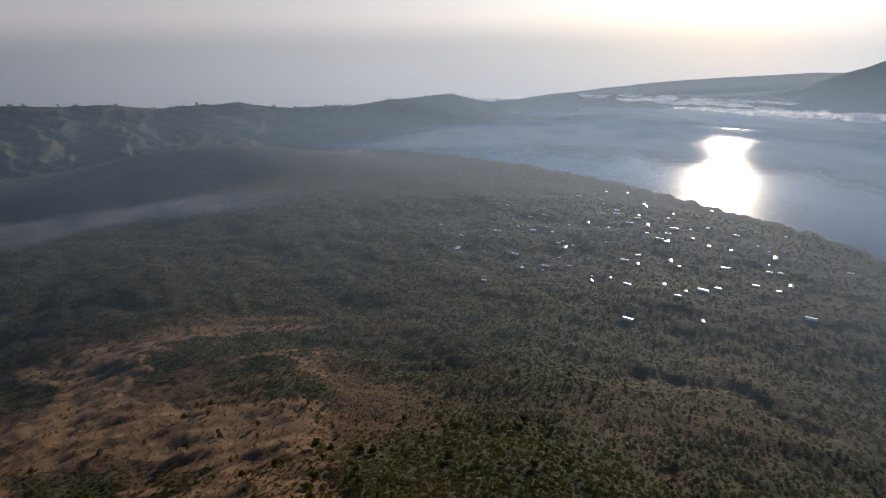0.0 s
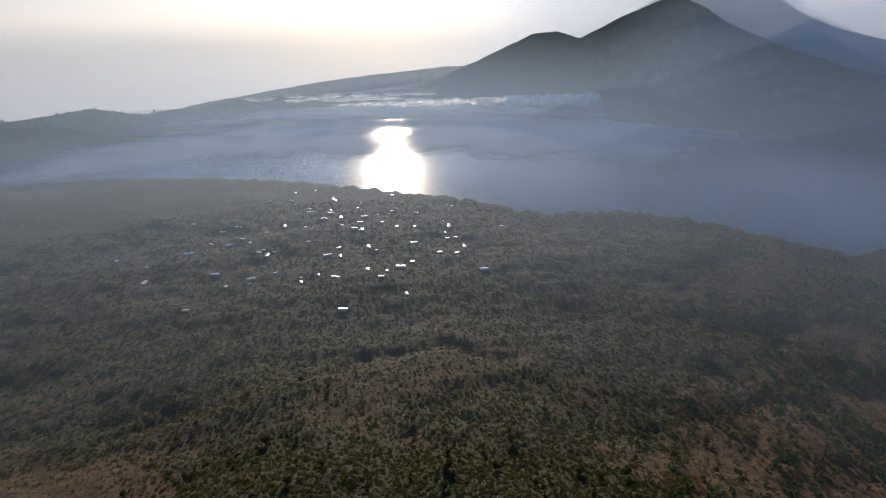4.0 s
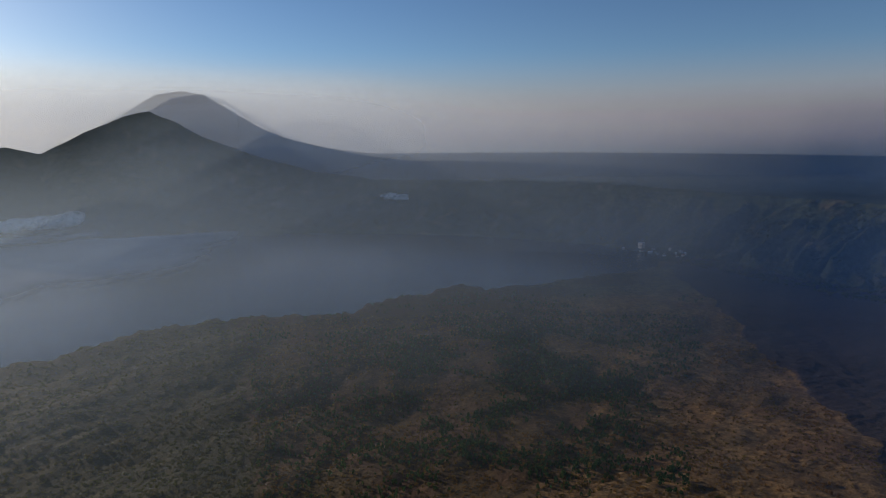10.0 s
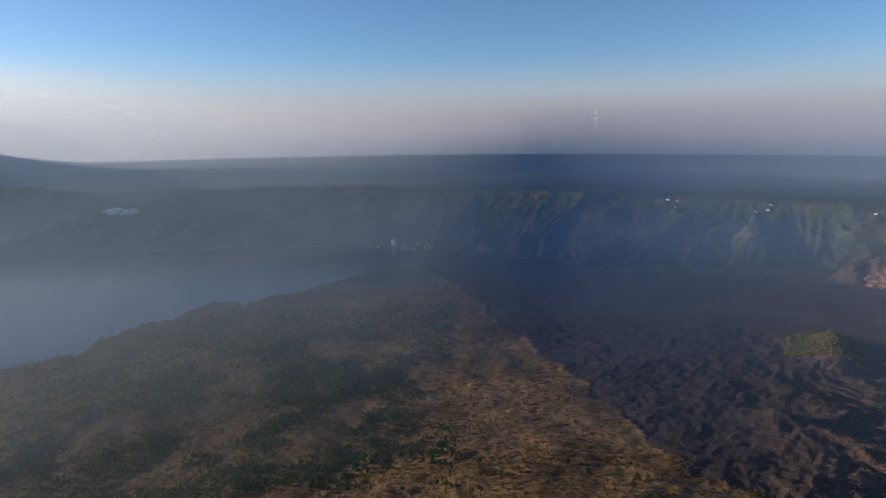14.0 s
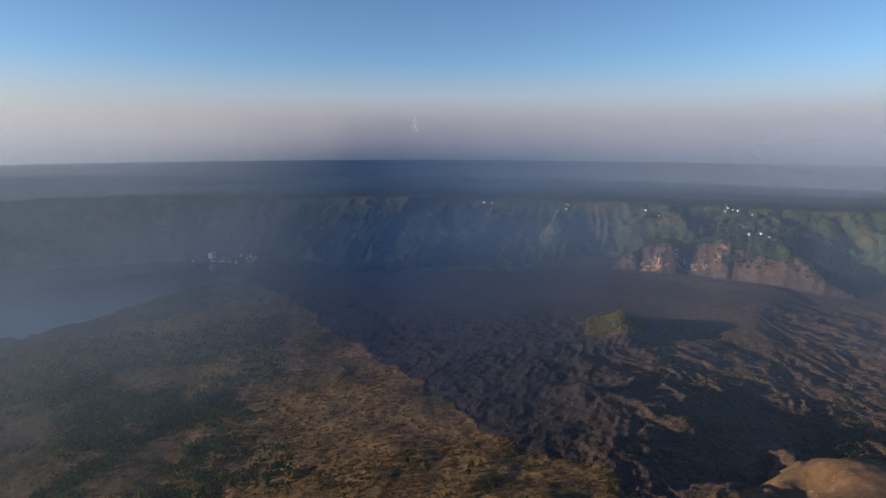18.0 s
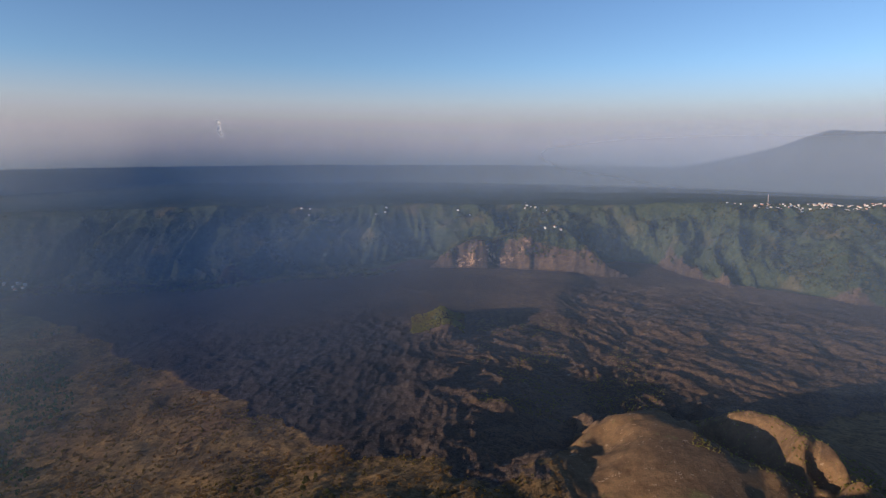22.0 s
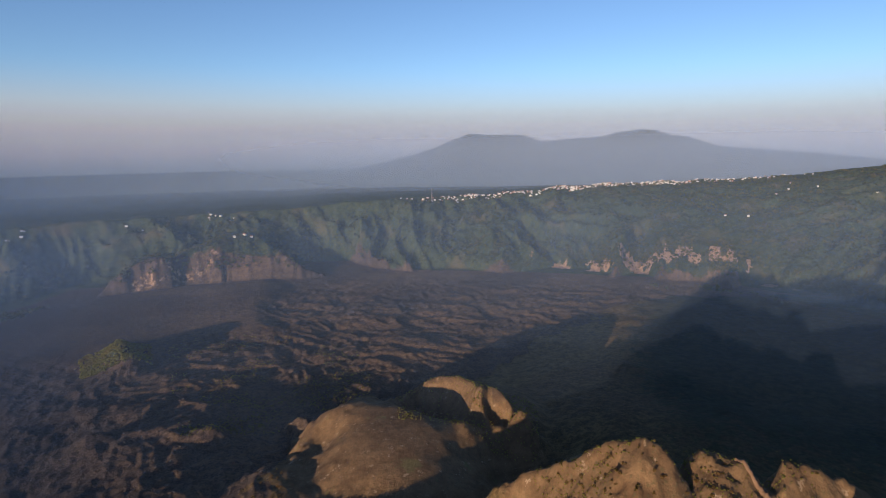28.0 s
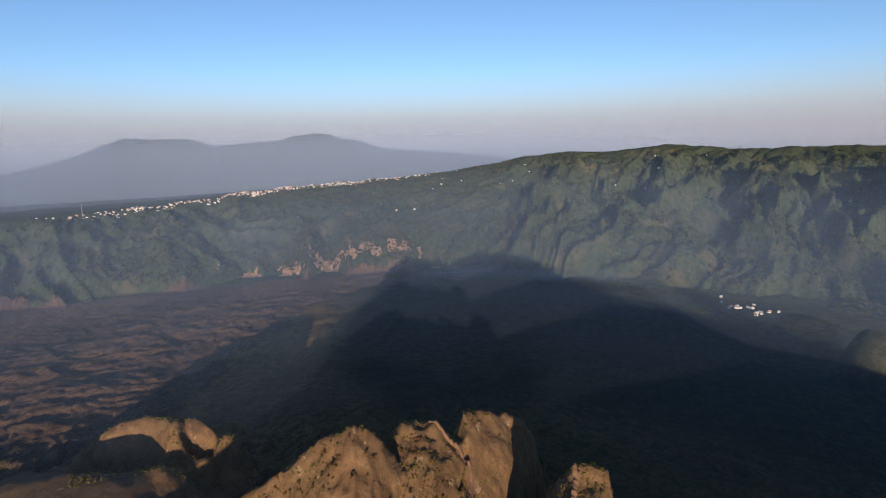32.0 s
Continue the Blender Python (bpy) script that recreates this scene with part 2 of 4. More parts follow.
    lip = EYE + around(wave, SPUR_R) * np.tan(np.radians(around(wave, SPUR_E)))
    bluff = lip - np.where(r < lip_r, around(a, SPUR_FRONT) * (lip_r - r), around(a, SPUR_BACK) * (r - lip_r)) + (ridged(arc / 34, r / 120, 3, 68) - 0.5) * 22 * step(r, lip_r - 170, lip_r - 40) * (1 - step(r, lip_r - 20, lip_r + 30)) + (fbm(arc / 40, r / 40, 3, 69) - 0.5) * 14
    z = np.where((a > 173.2) & (a < 197) & (r > 2500) & (r < 3350), np.maximum(z, bluff), z)
    back = (r - top_r).clip(0)
    gone = around(a, (340, 0.5, 0, 0.5, 62, 0.5, 70, 0.16, 100, 0.10, 150, 0.055, 230, 0.07, 280, 0.08))
    z = np.where(r > top_r, np.maximum(top_z + crest * np.exp(-back / 120) - gone * back - 15 * (1 - np.exp(-back / 100)), -700 - 330 * (1 - np.exp(-back / 20000))) + (fbm(x / 900, y / 900, 4, 70) - 0.5) * 60 * np.exp(-back / 9000) * step(back, 0, 900), z)
    z = z - 1.3 * (r - 9300).clip(0) * step(np.abs(apart(a, 22)), 62, 50)
    return z


SLANT = (130, -0.5, 160, -0.4, 172, -0.2, 182, 0.0, 195, 0.4, 225, 0.4, 236, 0.0, 246, -0.5, 262, -0.3, 272, 0.2, 285, 0.3)
RIBBED = (0, 0.4, 60, 0.4, 76, 0.12, 112, 0.15, 130, 0.6, 150, 1.0, 215, 1.15, 224, 0.8, 230, 0.3, 243, 0.4, 249, 1.5, 262, 1.8, 285, 1.8)
SPUR_R = (173, 2800, 176, 2860, 180, 2880, 186, 2960, 189, 3000, 190.7, 2930, 192.5, 2850, 195.3, 2740, 197, 2700)
SPUR_E = (173, -14.5, 175.5, -12.2, 177.5, -10.9, 179.9, -10.0, 181.5, -10.25, 183.9, -9.5, 186.1, -8.5, 188.9, -8.25, 190.7, -9.8, 192.5, -11.4, 195.3, -13.1, 197, -14.6)
SPUR_FRONT = (173, 0.5, 177, 0.9, 180, 1.3, 186, 1.3, 188, 0.9, 191, 0.7, 197, 0.6)
SPUR_BACK = (173, 0.5, 178, 0.12, 186, 0.08, 188.5, 0.45, 190, 0.9, 197, 0.9)
# spurs of the near crater's rim: distance, its growth with the bearing, crest by bearing and degrees, slope towards the eye
RIMS = ((440, 8, (236, -46, 240.5, -36, 241.6, -30, 242.65, -27.7, 245.4, -27.6, 249.5, -28.0, 251, -30, 254, -37, 262, -46), 0.40),
        (402, 0, (228, -46, 232.5, -36, 234, -30, 235.5, -28.1, 238.9, -28.3, 241.4, -29.9, 244.3, -31.5, 245.6, -35, 248, -46), 0.42),
        (362, 0, (204, -46, 212, -36, 217.4, -32.9, 222.3, -31.0, 226.1, -29.5, 230.5, -28.0, 232, -28.8, 233.6, -29.9, 237.3, -34.4, 241, -46), 0.62),
        (318, 0, (249, -46, 253.2, -34, 254.9, -32.2, 258.8, -32.3, 260, -36, 264, -46), 0.5))
CONES = ((214.2, 905, 27, 24, 22),)
MOUNDS = ((217.0, 872, 32, 28, 74, 20), (281.3, 1700, 92, 80, 150, 0, 2.0), (176.2, 1770, 46, 95, 68, -12), (173, 1180, 40, 30, 22, 0), (183, 1060, 30, 30, 20, 0), (6, 3150, 700, 260, 150, 6))
CONE_RIM = (0, 322, 27, 320, 60, 330, 90, 341, 117, 345, 140, 325, 160, 296, 182, 292, 196, 338, 215, 350, 245, 354, 275, 354, 300, 346, 330, 326)


def young_cone(a, r):
    """The bowl with a broken rim behind the smooth brown hill."""
    x, y = r * np.sin(np.radians(a)) - 932 * math.sin(radians(207)), r * np.cos(np.radians(a)) - 932 * math.cos(radians(207))
    way = np.degrees(np.arctan2(x, y))
    size = 78 * (1 + 0.10 * (fbm(x / 40 + 3, y / 40 + 7, 3, 12) - 0.5))
    d = np.hypot(x, y) / size
    rim = around(way, CONE_RIM) + 6 * (fbm(x / 20, y / 20, 3, 14) - 0.5)
    return np.where(d < 1.0, 284 + (rim - 284) * d ** 1.9, rim - 38 * (d - 1.0))


def brown_hill(a, r):
    """The broad smooth hill of brown soil in front of the bowl."""
    x, y = r * np.sin(np.radians(a)) - 780 * math.sin(radians(202)), r * np.cos(np.radians(a)) - 780 * math.cos(radians(202))
    c, s = math.cos(radians(202)), math.sin(radians(202))
    u, v = (x * c - y * s) / 142, (x * s + y * c) / 215
    d = np.hypot(u, v) * (1 + 0.8 * (fbm(x / 80 + 4, y / 80, 4, 17) - 0.5))
    foot = 334 - 40 * (((x * c - y * s + 150) / 120) ** 2 + ((x * s + y * c + 95) / 150) ** 2) + 12 * (ridged(x / 46, y / 90, 4, 23) - 0.5)
    return np.maximum(356 - 44 * d ** 2.2 + 8 * v + 9 * (ridged(x / 90, y / 130, 4, 22) - 0.55) * step(d, 0.35, 1.0), foot)


def cone_bowl(a, r):
    """How far the bowl is sunk into the hill, 0 to 1."""
    x, y = r * np.sin(np.radians(a)) - 932 * math.sin(radians(207)), r * np.cos(np.radians(a)) - 932 * math.cos(radians(207))
    return 1 - step(np.hypot(x, y) / 78, 0.82, 1.0)


def smooth_lava(a, r):
    """Where the youngest lava lies as one smooth dark sheet."""
    x, y = r * np.sin(np.radians(a)), r * np.cos(np.radians(a))
    rag = 160 * (fbm(x / 240, y / 240, 3, 35) - 0.5)
    return step(r + rag, 1800, 1960) * step(a, 146, 158) * (1 - step(a + rag * 0.02, 188.5, 192)) * (1 - step(r, 2680, 2800))


def red_fields(a, r):
    x, y = r * np.sin(np.radians(a)), r * np.cos(np.radians(a))
    return np.exp(-(apart(a, 358) / 19) ** 4) * (1 - step(r, 1150, 1500)) * step(fbm(x / 150, (y + 0.3 * x) / 90, 4, 36), 0.44, 0.54)


def lava_cover(a, r):
    """Where the black lava lies, 0 to 1."""
    x, y = r * np.sin(np.radians(a)), r * np.cos(np.radians(a))
    edge = around(a, (135, 3300, 139, 2700, 142, 2340, 145.7, 1850, 149.4, 1580, 155, 1240, 161.5, 1010, 165.5, 870, 174.4, 780, 182.6, 690, 188.5, 700, 191, 960, 197, 1040, 205, 1080, 215, 1500, 232, 2300, 245, 2700, 255, 5000, 360, 5000, 394, 5000))
    edge = edge + (fbm(x / 95, y / 95, 4, 33) - 0.5) * 260
    return step(r - edge, -14, 14) * (1 - step(r - around(a, FOOT_R), -70, 10)) * step(a, 132, 142) * (1 - step(a, 240, 258)) * (1 - np.clip(1.6 * np.exp(-((a - 175.6) / 2.2) ** 2 - ((r - 1780) / 75) ** 2), 0, 1))


def patchy(a, r, size, low, high, seed):
    x, y = r * np.sin(np.radians(a)), r * np.cos(np.radians(a))
    return step(fbm(x / size, y / size, 4, seed), low, high)


def woods_cover(a, r):
    """Where shrubs and trees grow on the sunny flank."""
    return np.maximum(patchy(a, r, 230, 0.34, 0.54, 101), np.maximum(0.8 * step(r, 900, 1300), 0.6 * step(apart(a, 0), 20, 32))) * (1 - 0.75 * red_fields(a, r))


def pine_cover(a, r):
    return patchy(a, r, 190, 0.38, 0.56, 103) * (0.22 + np.exp(-((a - 122) / 15) ** 2 - ((r - 1600) / 560) ** 2)).clip(0, 1) * (1 - lava_cover(a, r))


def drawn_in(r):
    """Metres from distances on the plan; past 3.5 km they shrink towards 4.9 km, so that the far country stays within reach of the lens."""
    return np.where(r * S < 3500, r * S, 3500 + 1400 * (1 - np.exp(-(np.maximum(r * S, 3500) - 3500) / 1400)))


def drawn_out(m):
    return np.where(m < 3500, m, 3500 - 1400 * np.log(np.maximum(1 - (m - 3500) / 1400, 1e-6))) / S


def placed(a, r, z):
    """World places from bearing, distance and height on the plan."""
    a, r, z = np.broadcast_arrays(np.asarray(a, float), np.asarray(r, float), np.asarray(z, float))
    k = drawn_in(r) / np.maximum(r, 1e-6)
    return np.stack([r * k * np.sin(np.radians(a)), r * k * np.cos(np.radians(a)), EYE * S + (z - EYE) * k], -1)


def sheet(name, points, closed=False, keep=None):
    """A mesh from a grid of places [rows, columns, 3]."""
    n, m, _ = points.shape
    i, j = np.meshgrid(np.arange(n - 1), np.arange(m if closed else m - 1), indexing="ij")
    k = (j + 1) % m
    quads = np.stack([i * m + j, i * m + k, (i + 1) * m + k, (i + 1) * m + j], -1).reshape(-1, 4)
    if keep is not None:
        quads = quads[keep.ravel()[quads].max(1)]
    mesh = bpy.data.meshes.new(name)
    mesh.vertices.add(n * m)
    mesh.vertices.foreach_set("co", points.astype(np.float32).ravel())
    mesh.loops.add(quads.size)
    mesh.loops.foreach_set("vertex_index", quads.astype(np.int32).ravel())
    mesh.polygons.add(len(quads))
    mesh.polygons.foreach_set("loop_start", np.arange(0, quads.size, 4, dtype=np.int32))
    mesh.polygons.foreach_set("use_smooth", np.ones(len(quads), bool))
    mesh.update()
    mesh.validate()
    return mesh


# ---- materials ----
def material(name):
    m = bpy.data.materials.new(name)
    m.use_nodes = True
    return m, Nodes(m.node_tree)


def finish(n, shader):
    n.add("ShaderNodeOutputMaterial", None, Surface=shader)


def ground_material():
    m, n = material("ground")
    where = n.add("ShaderNodeTexCoord").outputs["Object"]
    cover = n.add("ShaderNodeAttribute", {"attribute_name": "cover"})
    lava, green, bare = (n.add("ShaderNodeSeparateColor", None, i0=cover.outputs["Color"]).outputs[k] for k in range(3))
    big, mid, small = n.noise(0.012, 5, 0.6, where), n.noise(0.1, 5, 0.65, where), n.noise(0.7, 4, 0.7, where)
    grass = n.mix(n.range(mid, 0.35, 0.65), (0.048, 0.034, 0.017), (0.105, 0.074, 0.033))
    grass = n.mix(n.range(big, 0.4, 0.62), grass, (0.088, 0.050, 0.028))
    grass = n.mix(cover.outputs["Alpha"], grass, n.mix(n.range(mid, 0.35, 0.65), (0.110, 0.072, 0.034), (0.225, 0.142, 0.060)))
    shrub = n.mix(n.range(mid, 0.4, 0.62), (0.026, 0.029, 0.014), (0.052, 0.050, 0.023))
    stone = n.mix(n.range(small, 0.40, 0.60), (0.032, 0.028, 0.029), (0.132, 0.104, 0.092))
    stone = n.mix(cover.outputs["Alpha"], n.mix(1.0, stone, (0.42, 0.43, 0.50), "MULTIPLY"), n.mix(n.range(mid, 0.4, 0.65), n.mix(1.0, stone, (1.25, 1.05, 0.9), "MULTIPLY"), (0.155, 0.100, 0.062)))
    pale = n.mix(n.range(small, 0.3, 0.7), (0.24, 0.140, 0.085), (0.46, 0.30, 0.20))
    col = n.mix(n.range(n.math("ADD", green, n.math("MULTIPLY", n.math("SUBTRACT", mid, 0.5), 0.9)), 0.40, 0.62), grass, shrub)
    slope = n.mix(n.range(mid, 0.35, 0.65), (0.024, 0.040, 0.022), (0.062, 0.074, 0.036))
    slope = n.mix(n.range(big, 0.52, 0.72), slope, (0.098, 0.084, 0.044))
    col = n.mix(n.range(green, 0.80, 0.86), col, slope)
    col = n.mix(n.range(n.math("ADD", lava, n.math("MULTIPLY", n.math("SUBTRACT", mid, 0.5), 0.7)), 0.35, 0.6), col, stone)
    col = n.mix(n.range(n.math("ADD", bare, n.math("MULTIPLY", n.math("SUBTRACT", mid, 0.5), 0.8)), 0.45, 0.62), col, pale)
    col = n.mix(n.math("MULTIPLY", n.range(small, 0.35, 0.7), 0.5), col, n.mix(1.0, col, (0.45, 0.45, 0.45), "MULTIPLY"))
    earth = n.mix(n.range(mid, 0.3, 0.7), (0.105, 0.060, 0.032), (0.175, 0.106, 0.055))
    earth = n.mix(n.range(small, 0.5, 0.75), earth, (0.085, 0.070, 0.034))
    earth = n.mix(n.range(n.noise(0.045, 5, 0.6, where), 0.61, 0.70), earth, (0.135, 0.108, 0.046))
    earth = n.mix(n.range(n.noise(0.16, 5, 0.7, where), 0.60, 0.68), earth, (0.27, 0.19, 0.125))
    ground_soil = n.add("ShaderNodeAttribute", {"attribute_name": "soil"}).outputs["Fac"]
    col = n.mix(n.range(n.math("ADD", ground_soil, n.math("MULTIPLY", n.math("SUBTRACT", mid, 0.5), 0.6)), 0.40, 0.58), col, earth)
    speck = n.noise(0.24, 3, 0.7, where)
    col = n.mix(n.math("MULTIPLY", n.range(speck, 0.46, 0.58), n.range(ground_soil, 0.3, 0.8, 0.6, 0.2)), col, n.mix(1.0, col, (0.45, 0.48, 0.46), "MULTIPLY"))
    high = n.math("ADD", n.math("MULTIPLY", mid, 3.2), n.math("MULTIPLY", small, 1.1))
    bump = n.add("ShaderNodeBump", None, Strength=n.range(ground_soil, 0.3, 0.8, 0.9, 0.35), Distance=1.0, Height=high)
    b = n.add("ShaderNodeBsdfPrincipled", None, Base_Color=col, Roughness=0.95, Normal=bump)
    b.inputs["Specular IOR Level"].default_value = 0.15
    finish(n, b)
    return m


def water_material():
    m, n = material("lake water")
    where = n.add("ShaderNodeTexCoord").outputs["Object"]
    long = n.add("ShaderNodeMapping", None, Vector=where, Scale=(1.0, 1.0, 1.0))
    waves = n.math("ADD", n.math("MULTIPLY", n.noise(0.06, 4, 0.6, long.outputs[0]), 0.7), n.math("MULTIPLY", n.noise(0.5, 3, 0.6, long.outputs[0]), 0.5))
    bump = n.add("ShaderNodeBump", None, Strength=0.22, Distance=1.0, Height=waves)
    b = n.add("ShaderNodeBsdfPrincipled", None, Base_Color=(0.012, 0.028, 0.038, 1), Roughness=0.185, IOR=1.333, Normal=bump)
    finish(n, b)
    return m


def haze_material(name, colour, uneven=0.1):
    """Thin air full of dust and mist: lit by the sun and the sky, mostly let through."""
    m, n = material(name)
    where = n.add("ShaderNodeTexCoord").outputs["Object"]
    thick = n.add("ShaderNodeAttribute", {"attribute_name": "thickness"}).outputs["Fac"]
    fac = n.math("MULTIPLY", thick, n.range(n.noise(0.0024, 3, 0.5, where), 0.3, 0.7, 1 - uneven, 1 + uneven), True)
    # less of the light goes back than on
    front = n.add("ShaderNodeBsdfDiffuse", None, Color=(*[c * b for c, b in zip(colour, (0.33, 0.35, 0.42))], 1))
    back = n.add("ShaderNodeBsdfTranslucent", None, Color=(*colour, 1))
    body = n.add("ShaderNodeAddShader", None, i0=front, i1=back)
    finish(n, n.add("ShaderNodeMixShader", None, i0=fac, i1=n.add("ShaderNodeBsdfTransparent"), i2=body))
    return m


GROUND, WATER = ground_material(), water_material()

# ---- ground ----
BEARINGS = np.concatenate([np.arange(-18, 284, 0.2), np.arange(284, 342, 1.0)])
rings = [0.3] + [10.0 * k for k in range(1, 13)]
while rings[-1] < 4885:
    q = rings[-1]
    rings.append(q + (min(max((q * q + 62500) / 250 / 958 * 4.6, 1.5), 4.4 if q < 1000 else 6.0) if q < 2300 else 14.0 if q < 3300 else 40.0))
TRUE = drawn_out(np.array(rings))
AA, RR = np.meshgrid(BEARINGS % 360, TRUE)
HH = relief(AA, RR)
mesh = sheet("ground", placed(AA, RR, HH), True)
xx, yy = RR * np.sin(np.radians(AA)), RR * np.cos(np.radians(AA))
steep = np.abs(np.gradient(HH, axis=0)) / np.gradient(TRUE)[:, None]
far_wall = step(RR - around(AA, FOOT_R), -280, -80)
east = step(AA, 335, 345) + (1 - step(AA, 88, 96)) * (AA < 200)
south = step(AA, 88, 96) * (1 - step(AA, 150, 175))
# last term: dark shrub cover over the shadowed plain, put there to deepen the shade
green = np.clip(0.9 * np.exp(-((AA - 175.6) / 2.2) ** 2 - ((RR - 1780) / 75) ** 2) + east * (0.15 + 0.58 * woods_cover(AA, RR)) + south * (0.1 + 0.62 * pine_cover(AA, RR)) + 0.25 * (AA > 175) * (AA < 330) * step(RR, 900, 1400) + 0.5 * step(AA, 222, 236) * (AA < 335) * step(RR, 480, 620) * (1 - step(RR, 2300, 2700)), 0, 1)
green = np.clip(np.maximum(green, 0.95 * far_wall), 0, 1)
bare = 0.95 * np.exp(-(apart(AA, 230) / 13) ** 6) * np.exp(-((RR - around(AA, FOOT_R) - 95) / 75) ** 2) * step(fbm(AA * 1.3, RR / 90, 3, 90), 0.50, 0.56)
bare = bare + 0.50 * step(AA, 176.5, 178) * (1 - step(AA, 186.5, 189)) * np.exp(-((RR - around(AA, SPUR_R) + 65) / 55) ** 4) * step(fbm(xx / 60, yy / 60, 3, 92), 0.36, 0.46)
hill = np.exp(-(((AA - 204) / 16) ** 6 + ((RR - 820) / 210) ** 6)) + np.exp(-(apart(AA, 238) / 24) ** 6) * (1 - step(RR, 480, 560))
soil = np.clip(red_fields(AA, RR) + hill * (1 - lava_cover(AA, RR)) * (0.45 + 0.9 * fbm(xx / 70, yy / 70, 4, 93)), 0, 1)
rust = 0.85 * step(AA, 118, 132) * (1 - step(AA, 176, 186)) * (1 - lava_cover(AA, RR)) * (0.4 + 0.6 * patchy(AA, RR, 120, 0.38, 0.58, 113)) + step(AA, 165, 186) * (1 - step(AA, 285, 300)) * (0.5 + 0.5 * patchy(AA, RR, 300, 0.35, 0.6, 111))
cover = np.stack([lava_cover(AA, RR), green, np.clip(bare, 0, 1), rust], -1)
layer = mesh.color_attributes.new("cover", "FLOAT_COLOR", "POINT")
layer.data.foreach_set("color", cover.astype(np.float32).ravel())
mesh.attributes.new("soil", "FLOAT", "POINT").data.foreach_set("value", soil.astype(np.float32).ravel())
mesh.materials.append(GROUND)
ground = tagged(new("ground", mesh), "volcanic flanks, lava field and caldera wall in brown and green", "ground", kind="structure")

a_lake, r_lake = np.meshgrid(np.arange(4, 145.1, 1.0), np.array([1900, 2200, 2500, 3000, 3600, 4300, 4800.0]))
mesh = sheet("lake", placed(a_lake, r_lake, 0 * a_lake))
mesh.materials.append(WATER)
lake = tagged(new("lake", mesh), "dark blue crater lake with low mist and sun glitter", "lake", kind="structure")


# ---- far mountains ----
def far_mountain(name, label, first, last, dist, outline, base_e):
    """A mountain far behind the wall, from pairs of bearing and degrees over the eye's level."""
    a, s = np.meshgrid(np.arange(first, last, 0.12), np.linspace(0, 1, 40))
    top = EYE + dist * np.tan(np.radians(around(a, outline)))
    base = EYE + dist * 0.75 * math.tan(radians(base_e))
    r = dist * (0.75 + 0.25 * s)
    z = base + (top - base) * s ** 1.2 + (ridged(a / 1.6, s * 0.6, 4, 95) - 0.5) * (top - base) * 0.25 * np.sin(np.pi * s)
    z = z + (lattice(a * 2.5, 0 * a, 97) - 0.5) * dist * 0.0012
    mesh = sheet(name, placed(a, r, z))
    mesh.color_attributes.new("cover", "FLOAT_COLOR", "POINT").data.foreach_set("color", np.tile([0, 0.7, 0, 1], a.size).astype(np.float32))
    mesh.materials.append(GROUND)
    return tagged(new(name, mesh), label, "mountain", kind="structure")


far_mountain("mountain", "distant grey-blue volcano with a broad conical summit", 60, 132, 17000, (60, -6.0, 77, -1.6, 82.6, 1.2, 86, 3.35, 88.3, 3.7, 90, 3.45, 92.3, 2.0, 95.2, 0.2, 98, -0.9, 101, -1.6, 104.2, -2.1, 111.4, -2.8, 132, -4.5), -6)
far_mountain("mountain", "faint low headland beyond the ridge by the sea", 36, 74, 10500, (36, -8.8, 39, -7.4, 45, -6.6, 52, -5.6, 58, -5.0, 64, -4.4, 74, -4.0), -9)
far_mountain("mountain", "distant hazy range of rounded volcanic mountains", 196, 262, 24000, (196, -3, 203.6, -1.35, 207, -0.44, 209.3, 0.55, 211.2, 1.21, 212.8, 1.08, 216.6, 1.03, 218.7, 0.31, 222.2, 0.66, 224.5, 0.74, 225.6, 1.12, 228.2, 1.42, 229.6, 1.28, 230.7, 0.81, 232.4, 0.67, 234.9, -0.25, 238.3, -0.51, 244.7, -1.1, 249.7, -1.76, 262, -3), -5)

# ---- haze ----
def haze_ring(k, radius, thick, scale_height, far=False):
    """One of the many thin veils that the dusty morning air is made of, from the ground up."""
    ring_a = np.arange(0, 360, 0.8)
    dist = radius * (1 + 0.012 * (fbm(ring_a / 9, 0 * ring_a + 3.7 * k, 3, k) - 0.5))
    if far:
        e = np.linspace(-9.0, 7.0, 33)[:, None] + 0 * ring_a[None]
        z = EYE + dist[None] * np.tan(np.radians(e))
        high = step(np.abs(apart(ring_a, 90)), 32, 12)[None]
        alpha = thick * step(e, -9.0, -6.0) * around(ring_a, FAR_HAZE)[None] * (0.6 + 0.4 * step(e, -6.5, -1.5)) * (1 - step(e, -1.0 + 3.0 * high, 4.5 + 2.0 * high))
    else:
        soil = np.maximum(relief(ring_a, dist), -1030)
        clear = np.array([0, 30, 70, 120, 180, 260, 400, 600, 800, 1000, 1200, 1500.0])
        z = soil[None] + clear[:, None]
        e = np.degrees(np.arctan2(z - EYE, dist[None]))
        alpha = thick * np.clip(clear / (600 if scale_height > 1000 else 190), 0, 1)[:, None] * around(ring_a, NEAR_HAZE)[None] * np.exp(-np.maximum(z, 0) / scale_height) * ((1 - step(e, -1, 3)) if scale_height > 1000 else (1 - step(e, -4.5, -1)))
    mesh = sheet("haze", placed(ring_a[None], dist[None], z), True, alpha > 0.006)
    mesh.attributes.new("thickness", "FLOAT", "POINT").data.foreach_set("value", alpha.astype(np.float32).ravel())
    mesh.materials.append(FAR_AIR if far else HAZE)
    return tagged(new("haze", mesh), "thin blue-grey morning haze hanging in the caldera", "haze", kind="stuff")


